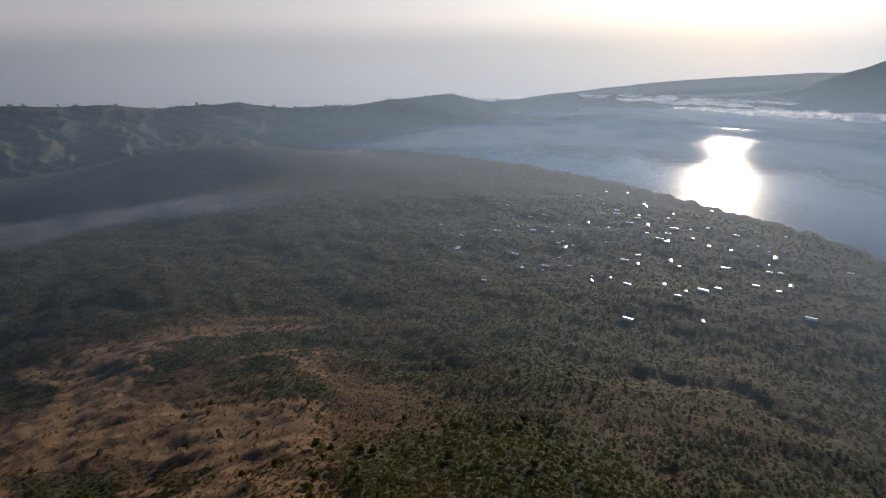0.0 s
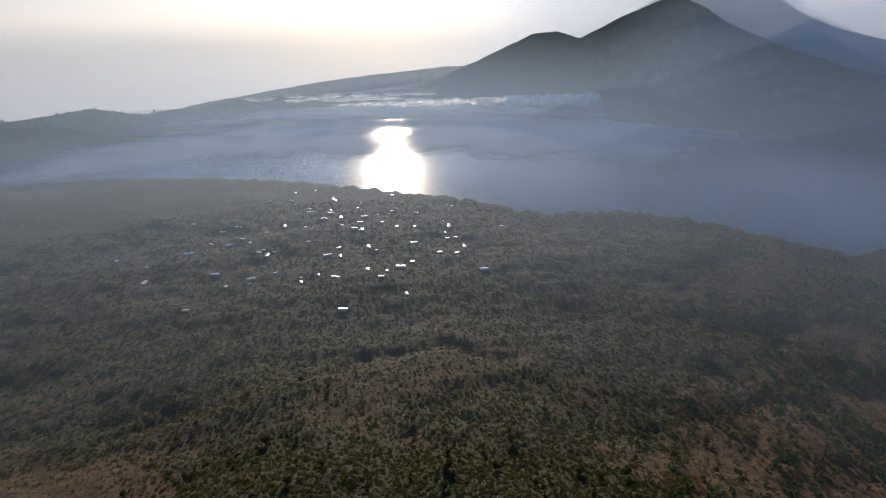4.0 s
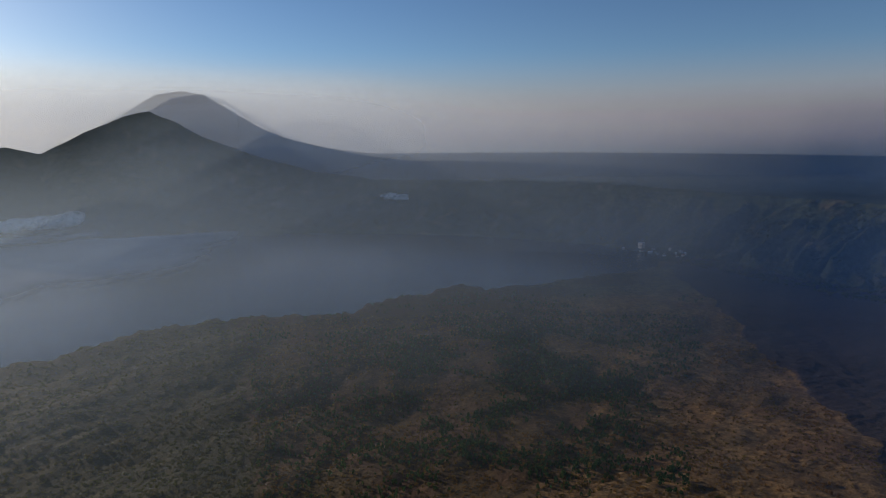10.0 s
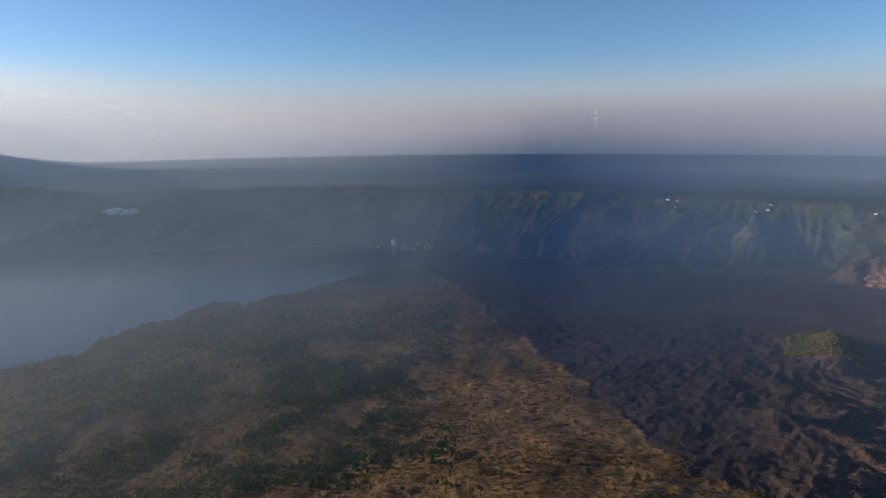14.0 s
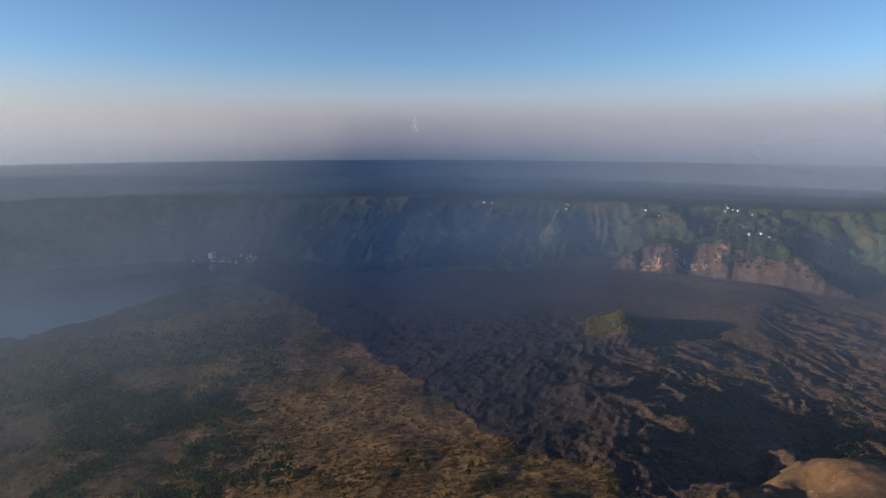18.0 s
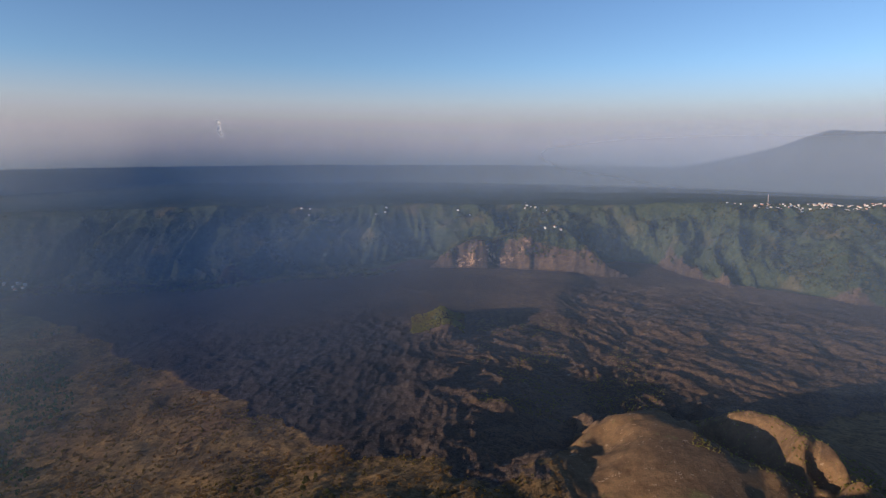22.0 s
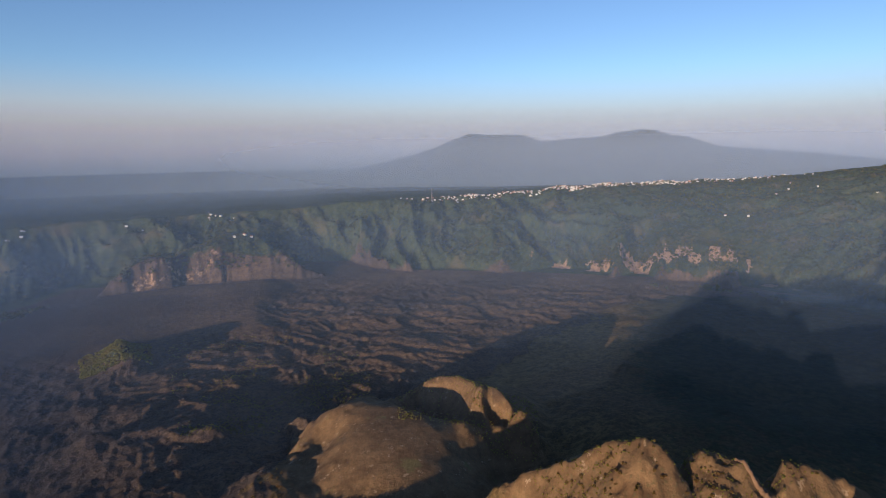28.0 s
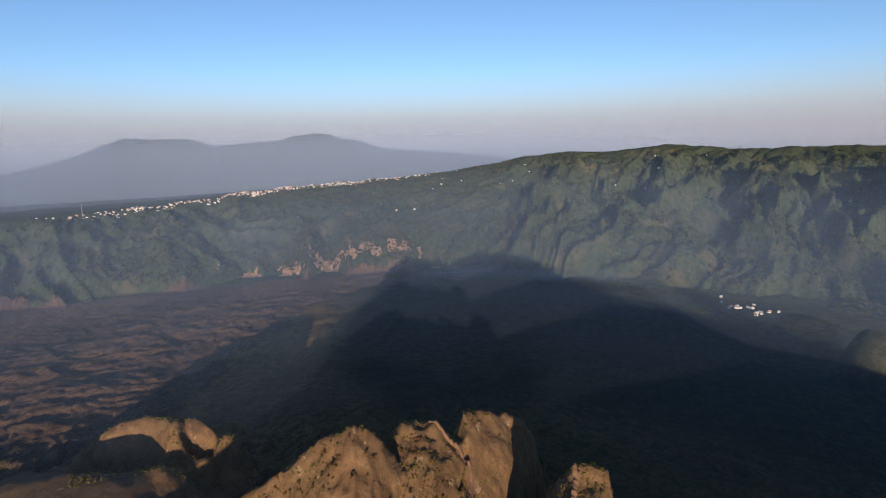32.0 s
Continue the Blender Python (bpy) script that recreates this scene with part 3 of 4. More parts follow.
NEAR_HAZE = (0, 0.36, 25, 0.38, 58, 0.50, 80, 0.48, 100, 0.46, 118, 0.56, 132, 0.74, 142, 0.95, 148, 1.20, 155, 1.48, 165, 1.36, 175, 1.0, 190, 0.76, 230, 0.78, 285, 0.85, 330, 0.28)
FAR_HAZE = (58, 0.0, 66, 0.3, 74, 0.85, 90, 1.0, 112, 0.6, 130, 0.38, 144, 0.35, 153, 0.55, 180, 0.55, 200, 0.8, 240, 0.9, 262, 0.7, 285, 0.4, 320, 0.3, 335, 0.0)
HAZE, FAR_AIR = haze_material("haze", (0.36, 0.485, 0.63)), haze_material("far haze", (0.385, 0.46, 0.55), 0.02)
for k, (radius, thick, tall) in enumerate(((560, 0.08, 420), (900, 0.15, 380), (1400, 0.22, 380), (1900, 0.24, 380), (2400, 0.28, 380), (2900, 0.31, 400), (3600, 0.35, 400), (4400, 0.40, 450))):
    haze_ring(k, radius, thick, tall)
NEAR_HAZE = (79, 0.0, 86, 1.0, 100, 1.0, 125, 0.6, 140, 0.0, 330, 0.0)
for k, radius in enumerate((4750, 5700)):
    haze_ring(40 + k, radius, 0.20, 2600)
for k, (radius, thick) in enumerate(((7200, 0.36), (12000, 0.55), (17000, 0.45))):
    haze_ring(20 + k, radius, thick, 0, True)
FAR_HAZE = (320, 0.0, 335, 1.0, 0, 1.0, 60, 1.0, 69, 0.75, 78, 0.0, 300, 0.0)
haze_ring(31, 9000, 0.14, 0, True)
FAR_HAZE = (108, 0.0, 122, 1.0, 160, 1.0, 200, 0.6, 240, 0.0)
haze_ring(32, 4900, 0.20, 0, True)

# ---- kinds of things ----
def plain(name, colour, rough=0.8, metal=0.0, vary=0.25, scale=0.6):
    m, n = material(name)
    where = n.add("ShaderNodeTexCoord").outputs["Object"]
    one = n.add("ShaderNodeObjectInfo").outputs["Random"]
    tone = n.math("ADD", n.math("MULTIPLY", n.noise(scale, 4, 0.6, where), vary * 1.6), n.math("MULTIPLY", one, vary))
    shade = n.math("SUBTRACT", 1.0 + vary * 0.6, tone)
    grey = n.add("ShaderNodeCombineXYZ", None, i0=shade, i1=shade, i2=shade).outputs[0]
    bump = n.add("ShaderNodeBump", None, Strength=0.3, Distance=0.05, Height=n.noise(scale * 5, 3, 0.6, where))
    finish(n, n.add("ShaderNodeBsdfPrincipled", None, Base_Color=n.mix(1.0, colour, grey, "MULTIPLY"), Roughness=rough, Metallic=metal, Normal=bump))
    return m


def foliage(name, dark, light, dry, dryness):
    m, n = material(name)
    where = n.add("ShaderNodeTexCoord").outputs["Object"]
    island = n.add("ShaderNodeNewGeometry").outputs["Random Per Island"]
    col = n.mix(island, dark, light)
    col = n.mix(n.range(n.noise(0.024, 4, 0.6, where), dryness, dryness + 0.16), dry, col)
    col = n.mix(n.math("MULTIPLY", n.noise(2.4, 3, 0.6, where), 0.6), col, n.mix(1.0, col, (0.4, 0.4, 0.4), "MULTIPLY"))
    front = n.add("ShaderNodeBsdfDiffuse", None, Color=col, Roughness=0.9)
    back = n.add("ShaderNodeBsdfTranslucent", None, Color=n.mix(1.0, col, (1.0, 1.1, 0.6), "MULTIPLY"))
    finish(n, n.add("ShaderNodeMixShader", None, i0=0.62, i1=front, i2=back))
    return m


LEAVES = foliage("leaves", (0.070, 0.080, 0.032), (0.160, 0.158, 0.062), (0.150, 0.115, 0.058), 0.36)
PINES = foliage("pine needles", (0.018, 0.044, 0.026), (0.060, 0.104, 0.056), (0.060, 0.068, 0.034), 0.28)
SCRUB = foliage("dry scrub", (0.042, 0.036, 0.017), (0.265, 0.190, 0.074), (0.205, 0.118, 0.054), 0.42)
GOLD = foliage("yellow scrub", (0.125, 0.125, 0.034), (0.310, 0.280, 0.085), (0.240, 0.180, 0.066), 0.36)
WOODS = foliage("woodland", (0.022, 0.038, 0.022), (0.110, 0.118, 0.054), (0.130, 0.112, 0.056), 0.40)
BARK = plain("bark", (0.11, 0.08, 0.055), 0.95)
LAVA_ROCK = plain("lava rock", (0.045, 0.038, 0.036), 0.95)
PLASTER = plain("plaster", (0.62, 0.58, 0.50), 0.85)
TILE = plain("roof tiles", (0.30, 0.13, 0.075), 0.75)
ZINC = plain("zinc sheet", (0.58, 0.59, 0.60), 0.42, 0.85, 0.2)
WHITE_SHEET = plain("white sheet roof", (0.78, 0.77, 0.73), 0.45)
DOOR_WOOD = plain("door wood", (0.16, 0.09, 0.05), 0.7)
DARK_GLASS = plain("window glass", (0.02, 0.025, 0.03), 0.12)
STEEL = plain("painted steel", (0.45, 0.36, 0.33), 0.5)
PATH_SOIL = plain("bare soil", (0.175, 0.098, 0.058), 0.95)


def joined(name, points, faces, mat):
    mesh = bpy.data.meshes.new(name)
    n = len(faces)
    k = faces.shape[1]
    mesh.vertices.add(len(points))
    mesh.vertices.foreach_set("co", points.astype(np.float32).ravel())
    mesh.loops.add(n * k)
    mesh.loops.foreach_set("vertex_index", faces.astype(np.int32).ravel())
    mesh.polygons.add(n)
    mesh.polygons.foreach_set("loop_start", np.arange(0, n * k, k, dtype=np.int32))
    mesh.update()
    mesh.materials.append(mat)
    return mesh


def ball(level):
    bm = bmesh.new()
    bmesh.ops.create_icosphere(bm, subdivisions=level, radius=1.0)
    pts = np.array([v.co[:] for v in bm.verts])
    tris = np.array([[v.index for v in f.verts] for f in bm.faces])
    bm.free()
    return pts, tris


BALL1, BALL2, BALL3 = ball(1), ball(2), ball(3)


def sprays(p, tris, rng):
    """Cuts clumps [n, points, 3] into separate sprays of leaves with gaps between them."""
    f = p[:, tris]
    mid = f.mean(2, keepdims=True)
    f = mid + (f - mid) * 0.8 + (rng.random(f.shape) - 0.5) * 0.35 * np.abs(f - mid).max((2, 3), keepdims=True)
    return f.reshape(-1, 3)


def clumps(name, label, category, mat, where, wide, tall, rng, rough=0.45, sink=0.3, kind="stuff", leafy=True):
    """Many uneven clumps of leaves or rock in one mesh."""
    pts, tris = BALL1
    tris = tris[pts[tris].mean(1)[:, 2] > -0.35]
    n = len(where)
    spin = rng.uniform(0, 2 * np.pi, n)
    c, s = np.cos(spin)[:, None], np.sin(spin)[:, None]
    p = pts[None] * (1 + rough * (rng.random((n, len(pts), 1)) - 0.5) * 2)
    p = np.stack([p[..., 0] * c - p[..., 1] * s, p[..., 0] * s + p[..., 1] * c, p[..., 2]], -1)
    p = p * np.stack([wide / 2, wide / 2, tall / 2], -1)[:, None]
    p[..., 2] += (tall / 2 * (1 - sink))[:, None]
    p = p + where[:, None]
    if leafy:
        p = sprays(p, tris, rng)
        return tagged(new(name, joined(name, p, np.arange(len(p)).reshape(-1, 3), mat)), label, category, kind=kind)
    f = tris[None] + (np.arange(n) * len(pts))[:, None, None]
    return tagged(new(name, joined(name, p.reshape(-1, 3), f.reshape(-1, 3), mat)), label, category, kind=kind)


def scatter(rng, n, a0, a1, r0, r1, keep=None):
    """Bearings and distances, closer together near the eye, and the ground's height there."""
    a = rng.uniform(a0, a1, n) % 360
    r = r0 * (r1 / r0) ** rng.random(n)
    if keep is not None:
        k = keep(a, r) > rng.random(n)
        a, r = a[k], r[k]
    z = relief(a, r)
    return a, r, z


def shrink(r):
    return drawn_in(r) / r


RNG = np.random.default_rng(21)
# woods and scrub, space by space
a, r, z = scatter(RNG, 42000, -17, 94, 420, 2500, woods_cover)
k = z > 3
w = RNG.uniform(2.2, 7.5, k.sum()) * (0.7 + 0.4 * r[k] / 1000)
clumps("shrubs", "dense green shrubs and small trees on the volcano's flank", "shrubs", LEAVES, placed(a, r, z)[k], w * S, w * S * RNG.uniform(0.35, 0.6, k.sum()), RNG)
a, r, z = scatter(RNG, 26000, 92, 140, 520, 2600, pine_cover)
k = z > 3
w = RNG.uniform(3.5, 8, k.sum()) * (0.75 + 0.3 * r[k] / 1000)
clumps("pine_wood", "blue-green pine trees in patches on the flank", "pine trees", PINES, placed(a, r, z)[k], w * S, w * S * RNG.uniform(1.1, 2.0, k.sum()), RNG)
a, r, z = scatter(RNG, 42000, 92, 190, 430, 2300, lambda a, r: (1 - lava_cover(a, r)) * (0.35 + 0.65 * patchy(a, r, 120, 0.40, 0.6, 105)))
k = z > 3
w = RNG.uniform(2.0, 6.0, k.sum()) * (0.55 + 0.5 * r[k] / 1000)
clumps("dry_scrub", "dry ochre scrub covering the old lava slope", "scrub", SCRUB, placed(a, r, z)[k], w * S, w * S * RNG.uniform(0.6, 1.0, k.sum()), RNG)
a, r, z = scatter(RNG, 5000, -17, 40, 420, 1200)
w = RNG.uniform(1.5, 4.0, len(a)) * (0.6 + 0.5 * r / 1000)
clumps("dry_scrub", "dry brown scrub on reddish bare slopes", "scrub", SCRUB, placed(a, r, z), w * S, w * S * RNG.uniform(0.6, 1.0, len(a)), RNG)
a, r, z = scatter(RNG, 9000, 138, 240, 700, 2500, lambda a, r: lava_cover(a, r) * (1 - smooth_lava(a, r)))
w = RNG.uniform(1.2, 3.6, len(a)) * (0.5 + 0.5 * r / 1000)
clumps("lava_rocks", "black and rust brown lava blocks", "lava rocks", LAVA_ROCK, placed(a, r, z), w * S, w * S * RNG.uniform(0.4, 0.9, len(a)), RNG, 0.6, 0.6, leafy=False)
a, r, z = scatter(RNG, 60000, 128, 284, 2400, 4300, lambda a, r: step(r - around(a, FOOT_R), -300, -200) * (1 - step(r - around(a, TOP_R), -60, 0)) * (0.4 + 0.6 * patchy(a, r, 160, 0.38, 0.55, 107)))
k = z > around(a, FOOT_Z) + 22
a, r, z = a[k], r[k], z[k]
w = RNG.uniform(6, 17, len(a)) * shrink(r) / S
clumps("woodland", "green woodland on the steep caldera wall", "woodland", WOODS, placed(a, r, z), w * S, w * S * RNG.uniform(0.7, 1.2, len(a)), RNG)
a, r, z = scatter(RNG, 2500, -17, 62, 3000, 5200, lambda a, r: step(r - around(a, TOP_R), -160, -60) * (1 - step(r - around(a, TOP_R), 0, 60)))
w = RNG.uniform(12, 26, len(a)) * shrink(r) / S
clumps("woodland", "trees along the crest of the far ridge", "woodland", WOODS, placed(a, r, z), w * S, w * S * RNG.uniform(0.8, 1.5, len(a)), RNG)
a, r, z = scatter(RNG, 900, 172.8, 178.6, 1690, 1870)
w = RNG.uniform(5, 11, len(a))
clumps("hill_scrub", "yellow-green scrub covering a small hill in the lava", "scrub", GOLD, placed(a, r, z), w * S, w * S * RNG.uniform(0.7, 1.1, len(a)), RNG)
a, r, z = scatter(RNG, 5200, 180, 200, 1050, 1900, lambda a, r: patchy(a, r, 110, 0.48, 0.60, 113))
w = RNG.uniform(1.8, 4.2, len(a))
clumps("lava_scrub", "golden scrub growing along old lava flows", "scrub", GOLD, placed(a, r, z), w * S, w * S * RNG.uniform(0.6, 1.0, len(a)), RNG)
a, r, z = scatter(RNG, 1500, 203, 219, 830, 1020, lambda a, r: 1 - cone_bowl(a, r) * 0.5)
w = RNG.uniform(1.5, 4, len(a))
clumps("rim_scrub", "yellow scrub along the small crater's rim", "scrub", GOLD, placed(a, r, z), w * S, w * S * RNG.uniform(0.6, 1.0, len(a)), RNG)
a, r, z = scatter(RNG, 3200, 190, 262, 320, 1000, lambda a, r: patchy(a, r, 60, 0.45, 0.62, 109) * (1 - 0.95 * np.exp(-((a - 198) / 11) ** 4)))
w = RNG.uniform(1.2, 3.2, len(a))
clumps("rim_scrub", "low yellowish scrub on the crater rims", "scrub", SCRUB, placed(a, r, z), w * S, w * S * RNG.uniform(0.6, 1.0, len(a)), RNG)

a, r, z = scatter(RNG, 9000, 214, 262, 270, 480, lambda a, r: patchy(a, r, 40, 0.46, 0.60, 110))
w = RNG.uniform(0.7, 1.7, len(a))
clumps("rim_scrub", "olive scrub on the spurs of the near crater rim", "scrub", GOLD, placed(a, r, z), w * S, w * S * RNG.uniform(0.6, 1.0, len(a)), RNG)


def part(name, bm, mat, parent, label=""):
    mesh = bpy.data.meshes.new(name)
    bm.to_mesh(mesh)
    bm.free()
    mesh.materials.append(mat)
    ob = new(name, mesh)
    ob.parent = parent
    if label:
        tagged(ob, label)
    return ob


def box(x0, x1, y0, y1, z0, z1, bm=None):
    bm = bm or bmesh.new()
    bmesh.ops.create_cube(bm, size=1.0, matrix=Matrix.Translation(((x0 + x1) / 2, (y0 + y1) / 2, (z0 + z1) / 2)) @ Matrix.Diagonal((x1 - x0, y1 - y0, z1 - z0, 1)))
    return bm


def gable(length, width, low, rise, over, hip=0.0, thick=0.25):
    """A pitched roof with thickness along x; hip shortens the ridge."""
    bm = bmesh.new()
    l, w = length / 2 + over, width / 2 + over
    rings = []
    for dz in (0, thick):
        rings.append([bm.verts.new(p) for p in ((-l, -w, low + dz), (l, -w, low + dz), (l, w, low + dz), (-l, w, low + dz), (-l + hip, 0, low + rise + dz), (l - hip, 0, low + rise + dz))])
    a, b = rings
    for q, flip in ((a, True), (b, False)):
        for f in ((0, 1, 5, 4), (2, 3, 4, 5), (1, 2, 5), (3, 0, 4)):
            if len(f) == 3 and not hip and q is a:
                pass
            v = [q[i] for i in f]
            bm.faces.new(v[::-1] if flip else v)
    for i, j in ((0, 1), (1, 2), (2, 3), (3, 0)):
        bm.faces.new((a[i], a[j], b[j], b[i]))
    return bm


def house(label, group, length, width, height, rise, roof_mat, roof_label, hip=0.0, detail=True):
    top = new("house")
    part("wall", box(-length / 2, length / 2, -width / 2, width / 2, -4, height), PLASTER, top)
    part("roof", gable(length, width, height + 0.02, rise, 0.9, hip), roof_mat, top, roof_label)
    if detail:
        part("door", box(-0.6, 0.6, -width / 2 - 0.08, -width / 2 - 0.005, 0, 2.1), DOOR_WOOD, top)
        for k in (-0.32, 0.3):
            w = part("window", box(k * length - 0.9, k * length + 0.9, -width / 2 - 0.09, -width / 2 - 0.005, 1.0, 2.3), PLASTER, top)
            part("pane", box(k * length - 0.75, k * length + 0.75, -width / 2 - 0.12, -width / 2 - 0.095, 1.12, 2.18), DARK_GLASS, w)
    return tagged(top, label, "house", group)


def stand(ob, a, r, turn, size=1.0, lift=0.0):
    """Sets a thing on the ground at a bearing and distance."""
    z = relief(np.array([a % 360.0]), np.array([float(r)]))
    p = placed(a % 360, r, z[0] + lift).ravel()
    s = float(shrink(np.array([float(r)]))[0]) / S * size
    ob.matrix_world = Matrix.Translation(p) @ Matrix.Rotation(radians(turn), 4, "Z")
    ob.scale = (s, s, s)
    return ob


def ground_at(a, e):
    """The distance at which the line of sight at a bearing and degrees meets the ground."""
    r = np.arange(220, 5200, 6.0)
    under = EYE + r * math.tan(radians(e)) < relief(0 * r + a % 360, r)
    return float(r[np.argmax(under)])


VILLAGE = "houses of the lakeside village"
kinds = [house("long white house with a shining zinc roof among trees", VILLAGE, 26, 12, 4.2, 1.6, ZINC, "shining zinc sheet roof"),
         house("small plastered house with a red tiled hip roof", VILLAGE, 14, 10, 3.4, 2.6, TILE, "weathered red tile roof", 3.5),
         house("broad hall with a white sheet roof in the village", VILLAGE, 34, 16, 5.0, 1.8, WHITE_SHEET, "pale sheet metal roof"),
         house("plain cream house with a low zinc roof", VILLAGE, 18, 11, 3.4, 1.0, ZINC, "dull zinc sheet roof", 1.5)]
SPOTS = (31.9, -23.1, 36.4, -21.2, 44.0, -22.5, 43.2, -22.1, 54.3, -20.8, 53.6, -20.6, 51.6, -29.0, 59.2, -27.7, 68.3, -25.2, 63.8, -21.3, 56.3, -25.8, 57.0, -25.2, 58.6, -24.9, 49.8, -16.4, 47.0, -17.2, 51.8, -17.6, 54.5, -18.0, 57.9, -18.9, 60.5, -19.2, 62.5, -19.8,
         46.2, -19.8, 48.5, -21.6, 50.4, -23.2, 44.6, -24.4, 42.0, -24.6, 40.0, -19.6, 38.5, -23.6, 55.0, -22.6, 60.2, -22.4, 66.0, -22.8, 64.2, -20.6, 52.2, -19.4, 49.0, -18.6, 35.0, -26.4, 47.2, -25.6)
rng = random.Random(5)
spots = [(SPOTS[i], SPOTS[i + 1], rng.choice((0, 0, 2, 3))) for i in range(0, len(SPOTS), 2)]
while len(spots) < 165:
    at, el = rng.gauss(52, 10), -rng.triangular(16.2, 27, 18.5)
    if 30 < at < 71 and el < -16.0 - 0.12 * abs(at - 50):
        spots.append((at, el, rng.choice((0, 1, 1, 1, 3, 3))))
used = [False] * 4
for at, el, which in spots:
    dist = ground_at(at, el)
    if dist > around(np.array([at]), SHORE)[0] - 70:
        continue
    ob = kinds[which] if not used[which] else copy_thing(kinds[which], Matrix())
    used[which] = True
    stand(ob, at, dist, rng.choice((0, 0, 0, 90)) + rng.gauss(-55, 12), rng.uniform(0.22, 0.46) if which else rng.uniform(0.30, 0.56))

# the towns on the wall's crest and at its foot, small at this distance
TOWN = "houses of the ridge town"
far_kinds = [house("whitewashed ridge town house with a pale roof", TOWN, 22, 14, 8, 2.5, WHITE_SHEET, "pale roof", 0, False),
             house("cream ridge town house with a red tile roof", TOWN, 18, 13, 7, 4, TILE, "red tile roof", 3, False),
             house("tall pale concrete house in the ridge town", TOWN, 16, 14, 12, 1.5, ZINC, "zinc sheet roof", 0, False)]
far_used = [False] * 3


def far_house(at, dist, size):
    which = rng.randrange(3)
    ob = far_kinds[which] if not far_used[which] else copy_thing(far_kinds[which], Matrix())
    far_used[which] = True
    stand(ob, at, dist, rng.uniform(0, 180), size)


def crest_r(at):
    return float(around(np.array([at % 360.0]), TOP_R)[0])


def town_material():
    m, n = material("town walls and roofs")
    one = n.add("ShaderNodeNewGeometry").outputs["Random Per Island"]
    col = n.mix(n.range(one, 0.45, 0.55), (0.62, 0.57, 0.50), (0.40, 0.21, 0.14))
    col = n.mix(n.range(one, 0.80, 0.84), col, (0.72, 0.71, 0.68))
    where = n.add("ShaderNodeTexCoord").outputs["Object"]
    col = n.mix(n.math("MULTIPLY", n.noise(0.5, 3, 0.6, where), 0.5), col, n.mix(1.0, col, (0.6, 0.58, 0.55), "MULTIPLY"))
    finish(n, n.add("ShaderNodeBsdfPrincipled", None, Base_Color=col, Roughness=0.8))
    return m


def far_town(label, count, seed, spread):
    """Small crowded houses with pitched roofs, too far off to be told apart."""
    rng = np.random.default_rng(seed)
    at = rng.triangular(203, 224, 243, count)
    r = around(at, TOP_R) - rng.uniform(-8, spread, count)
    foot = placed(at, r, relief(at, r))
    turn = rng.uniform(0, np.pi, count)
    l, w, h = rng.uniform(1.6, 4.2, count), rng.uniform(1.3, 2.4, count), rng.uniform(1.0, 2.6, count)
    c, s = np.cos(turn), np.sin(turn)

    def corner(u, v, up):
        return foot + np.stack([c * u * l - s * v * w, s * u * l + c * v * w, up], -1)

    walls = [corner(u, v, k) for k in (0 * h - 1.5, h) for u, v in ((-1, -1), (1, -1), (1, 1), (-1, 1))]
    roof = [corner(u * 1.12, v * 1.15, h + 0.02) for u, v in ((-1, -1), (1, -1), (1, 1), (-1, 1))] + [corner(u * 1.12, 0, h + 0.9) for u in (-1, 1)]
    p = np.stack(walls + roof, 1)
    f = np.array([(0, 1, 5), (0, 5, 4), (1, 2, 6), (1, 6, 5), (2, 3, 7), (2, 7, 6), (3, 0, 4), (3, 4, 7), (8, 9, 13), (8, 13, 12), (10, 11, 12), (10, 12, 13), (9, 10, 13), (11, 8, 12)])
    f = f[None] + (np.arange(count) * p.shape[1])[:, None, None]
    return tagged(new("ridge_town", joined("ridge_town", p.reshape(-1, 3), f.reshape(-1, 3), TOWN_WALLS)), label, "town", kind="stuff")


TOWN_WALLS = town_material()
far_town("crowded pale and red-roofed houses along the caldera's crest", 420, 51, 60)
for _ in range(16):
    at = rng.choice((161.5, 162.3, 170, 178, 184.5, 186)) + rng.gauss(0, 0.7)
    far_house(at, crest_r(at) - rng.uniform(5, 60), rng.uniform(0.2, 0.4))
for _ in range(30):
    at = rng.uniform(236, 281)
    far_house(at, crest_r(at) - rng.uniform(200, 1000), rng.uniform(0.25, 0.42))
for _ in range(18):
    at = rng.gauss(271.5, 1.6)
    far_house(at, 2330 + rng.gauss(0, 45), rng.uniform(0.22, 0.38))
for _ in range(20):
    at = rng.triangular(131.5, 139.5, 137)
    far_house(at, ground_at(at, -11.6 - rng.random() * 0.8), rng.uniform(0.3, 0.55))
for at, el, size in ((133.6, -11.6, 1.1), (188.0, -8.6, 0.45), (187.0, -8.8, 0.4), (188.6, -8.9, 0.4)):
    far_house(at, ground_at(at, el), size)


def radio_mast():
    top = new("radio_mast")
    for k in range(4):
        bm = bmesh.new()
        foot, head = Vector((2.2 * (1 if k & 1 else -1), 2.2 * (1 if k & 2 else -1), -2)), Vector((0.4 * (1 if k & 1 else -1), 0.4 * (1 if k & 2 else -1), 58))
        m = (head - foot).to_track_quat("Z", "Y").to_matrix().to_4x4()
        bmesh.ops.create_cone(bm, cap_ends=True, segments=6, radius1=0.35, radius2=0.25, depth=(head - foot).length, matrix=Matrix.Translation((foot + head) / 2) @ m)
        part("leg", bm, STEEL, top)
    for h in range(6, 56, 8):
        w = 2.2 - 1.8 * h / 58
        part("brace", box(-w, w, -w, w, h, h + 0.4), STEEL, top)
    return tagged(top, "thin pale grey steel radio mast on the ridge", "radio mast", "radio masts")


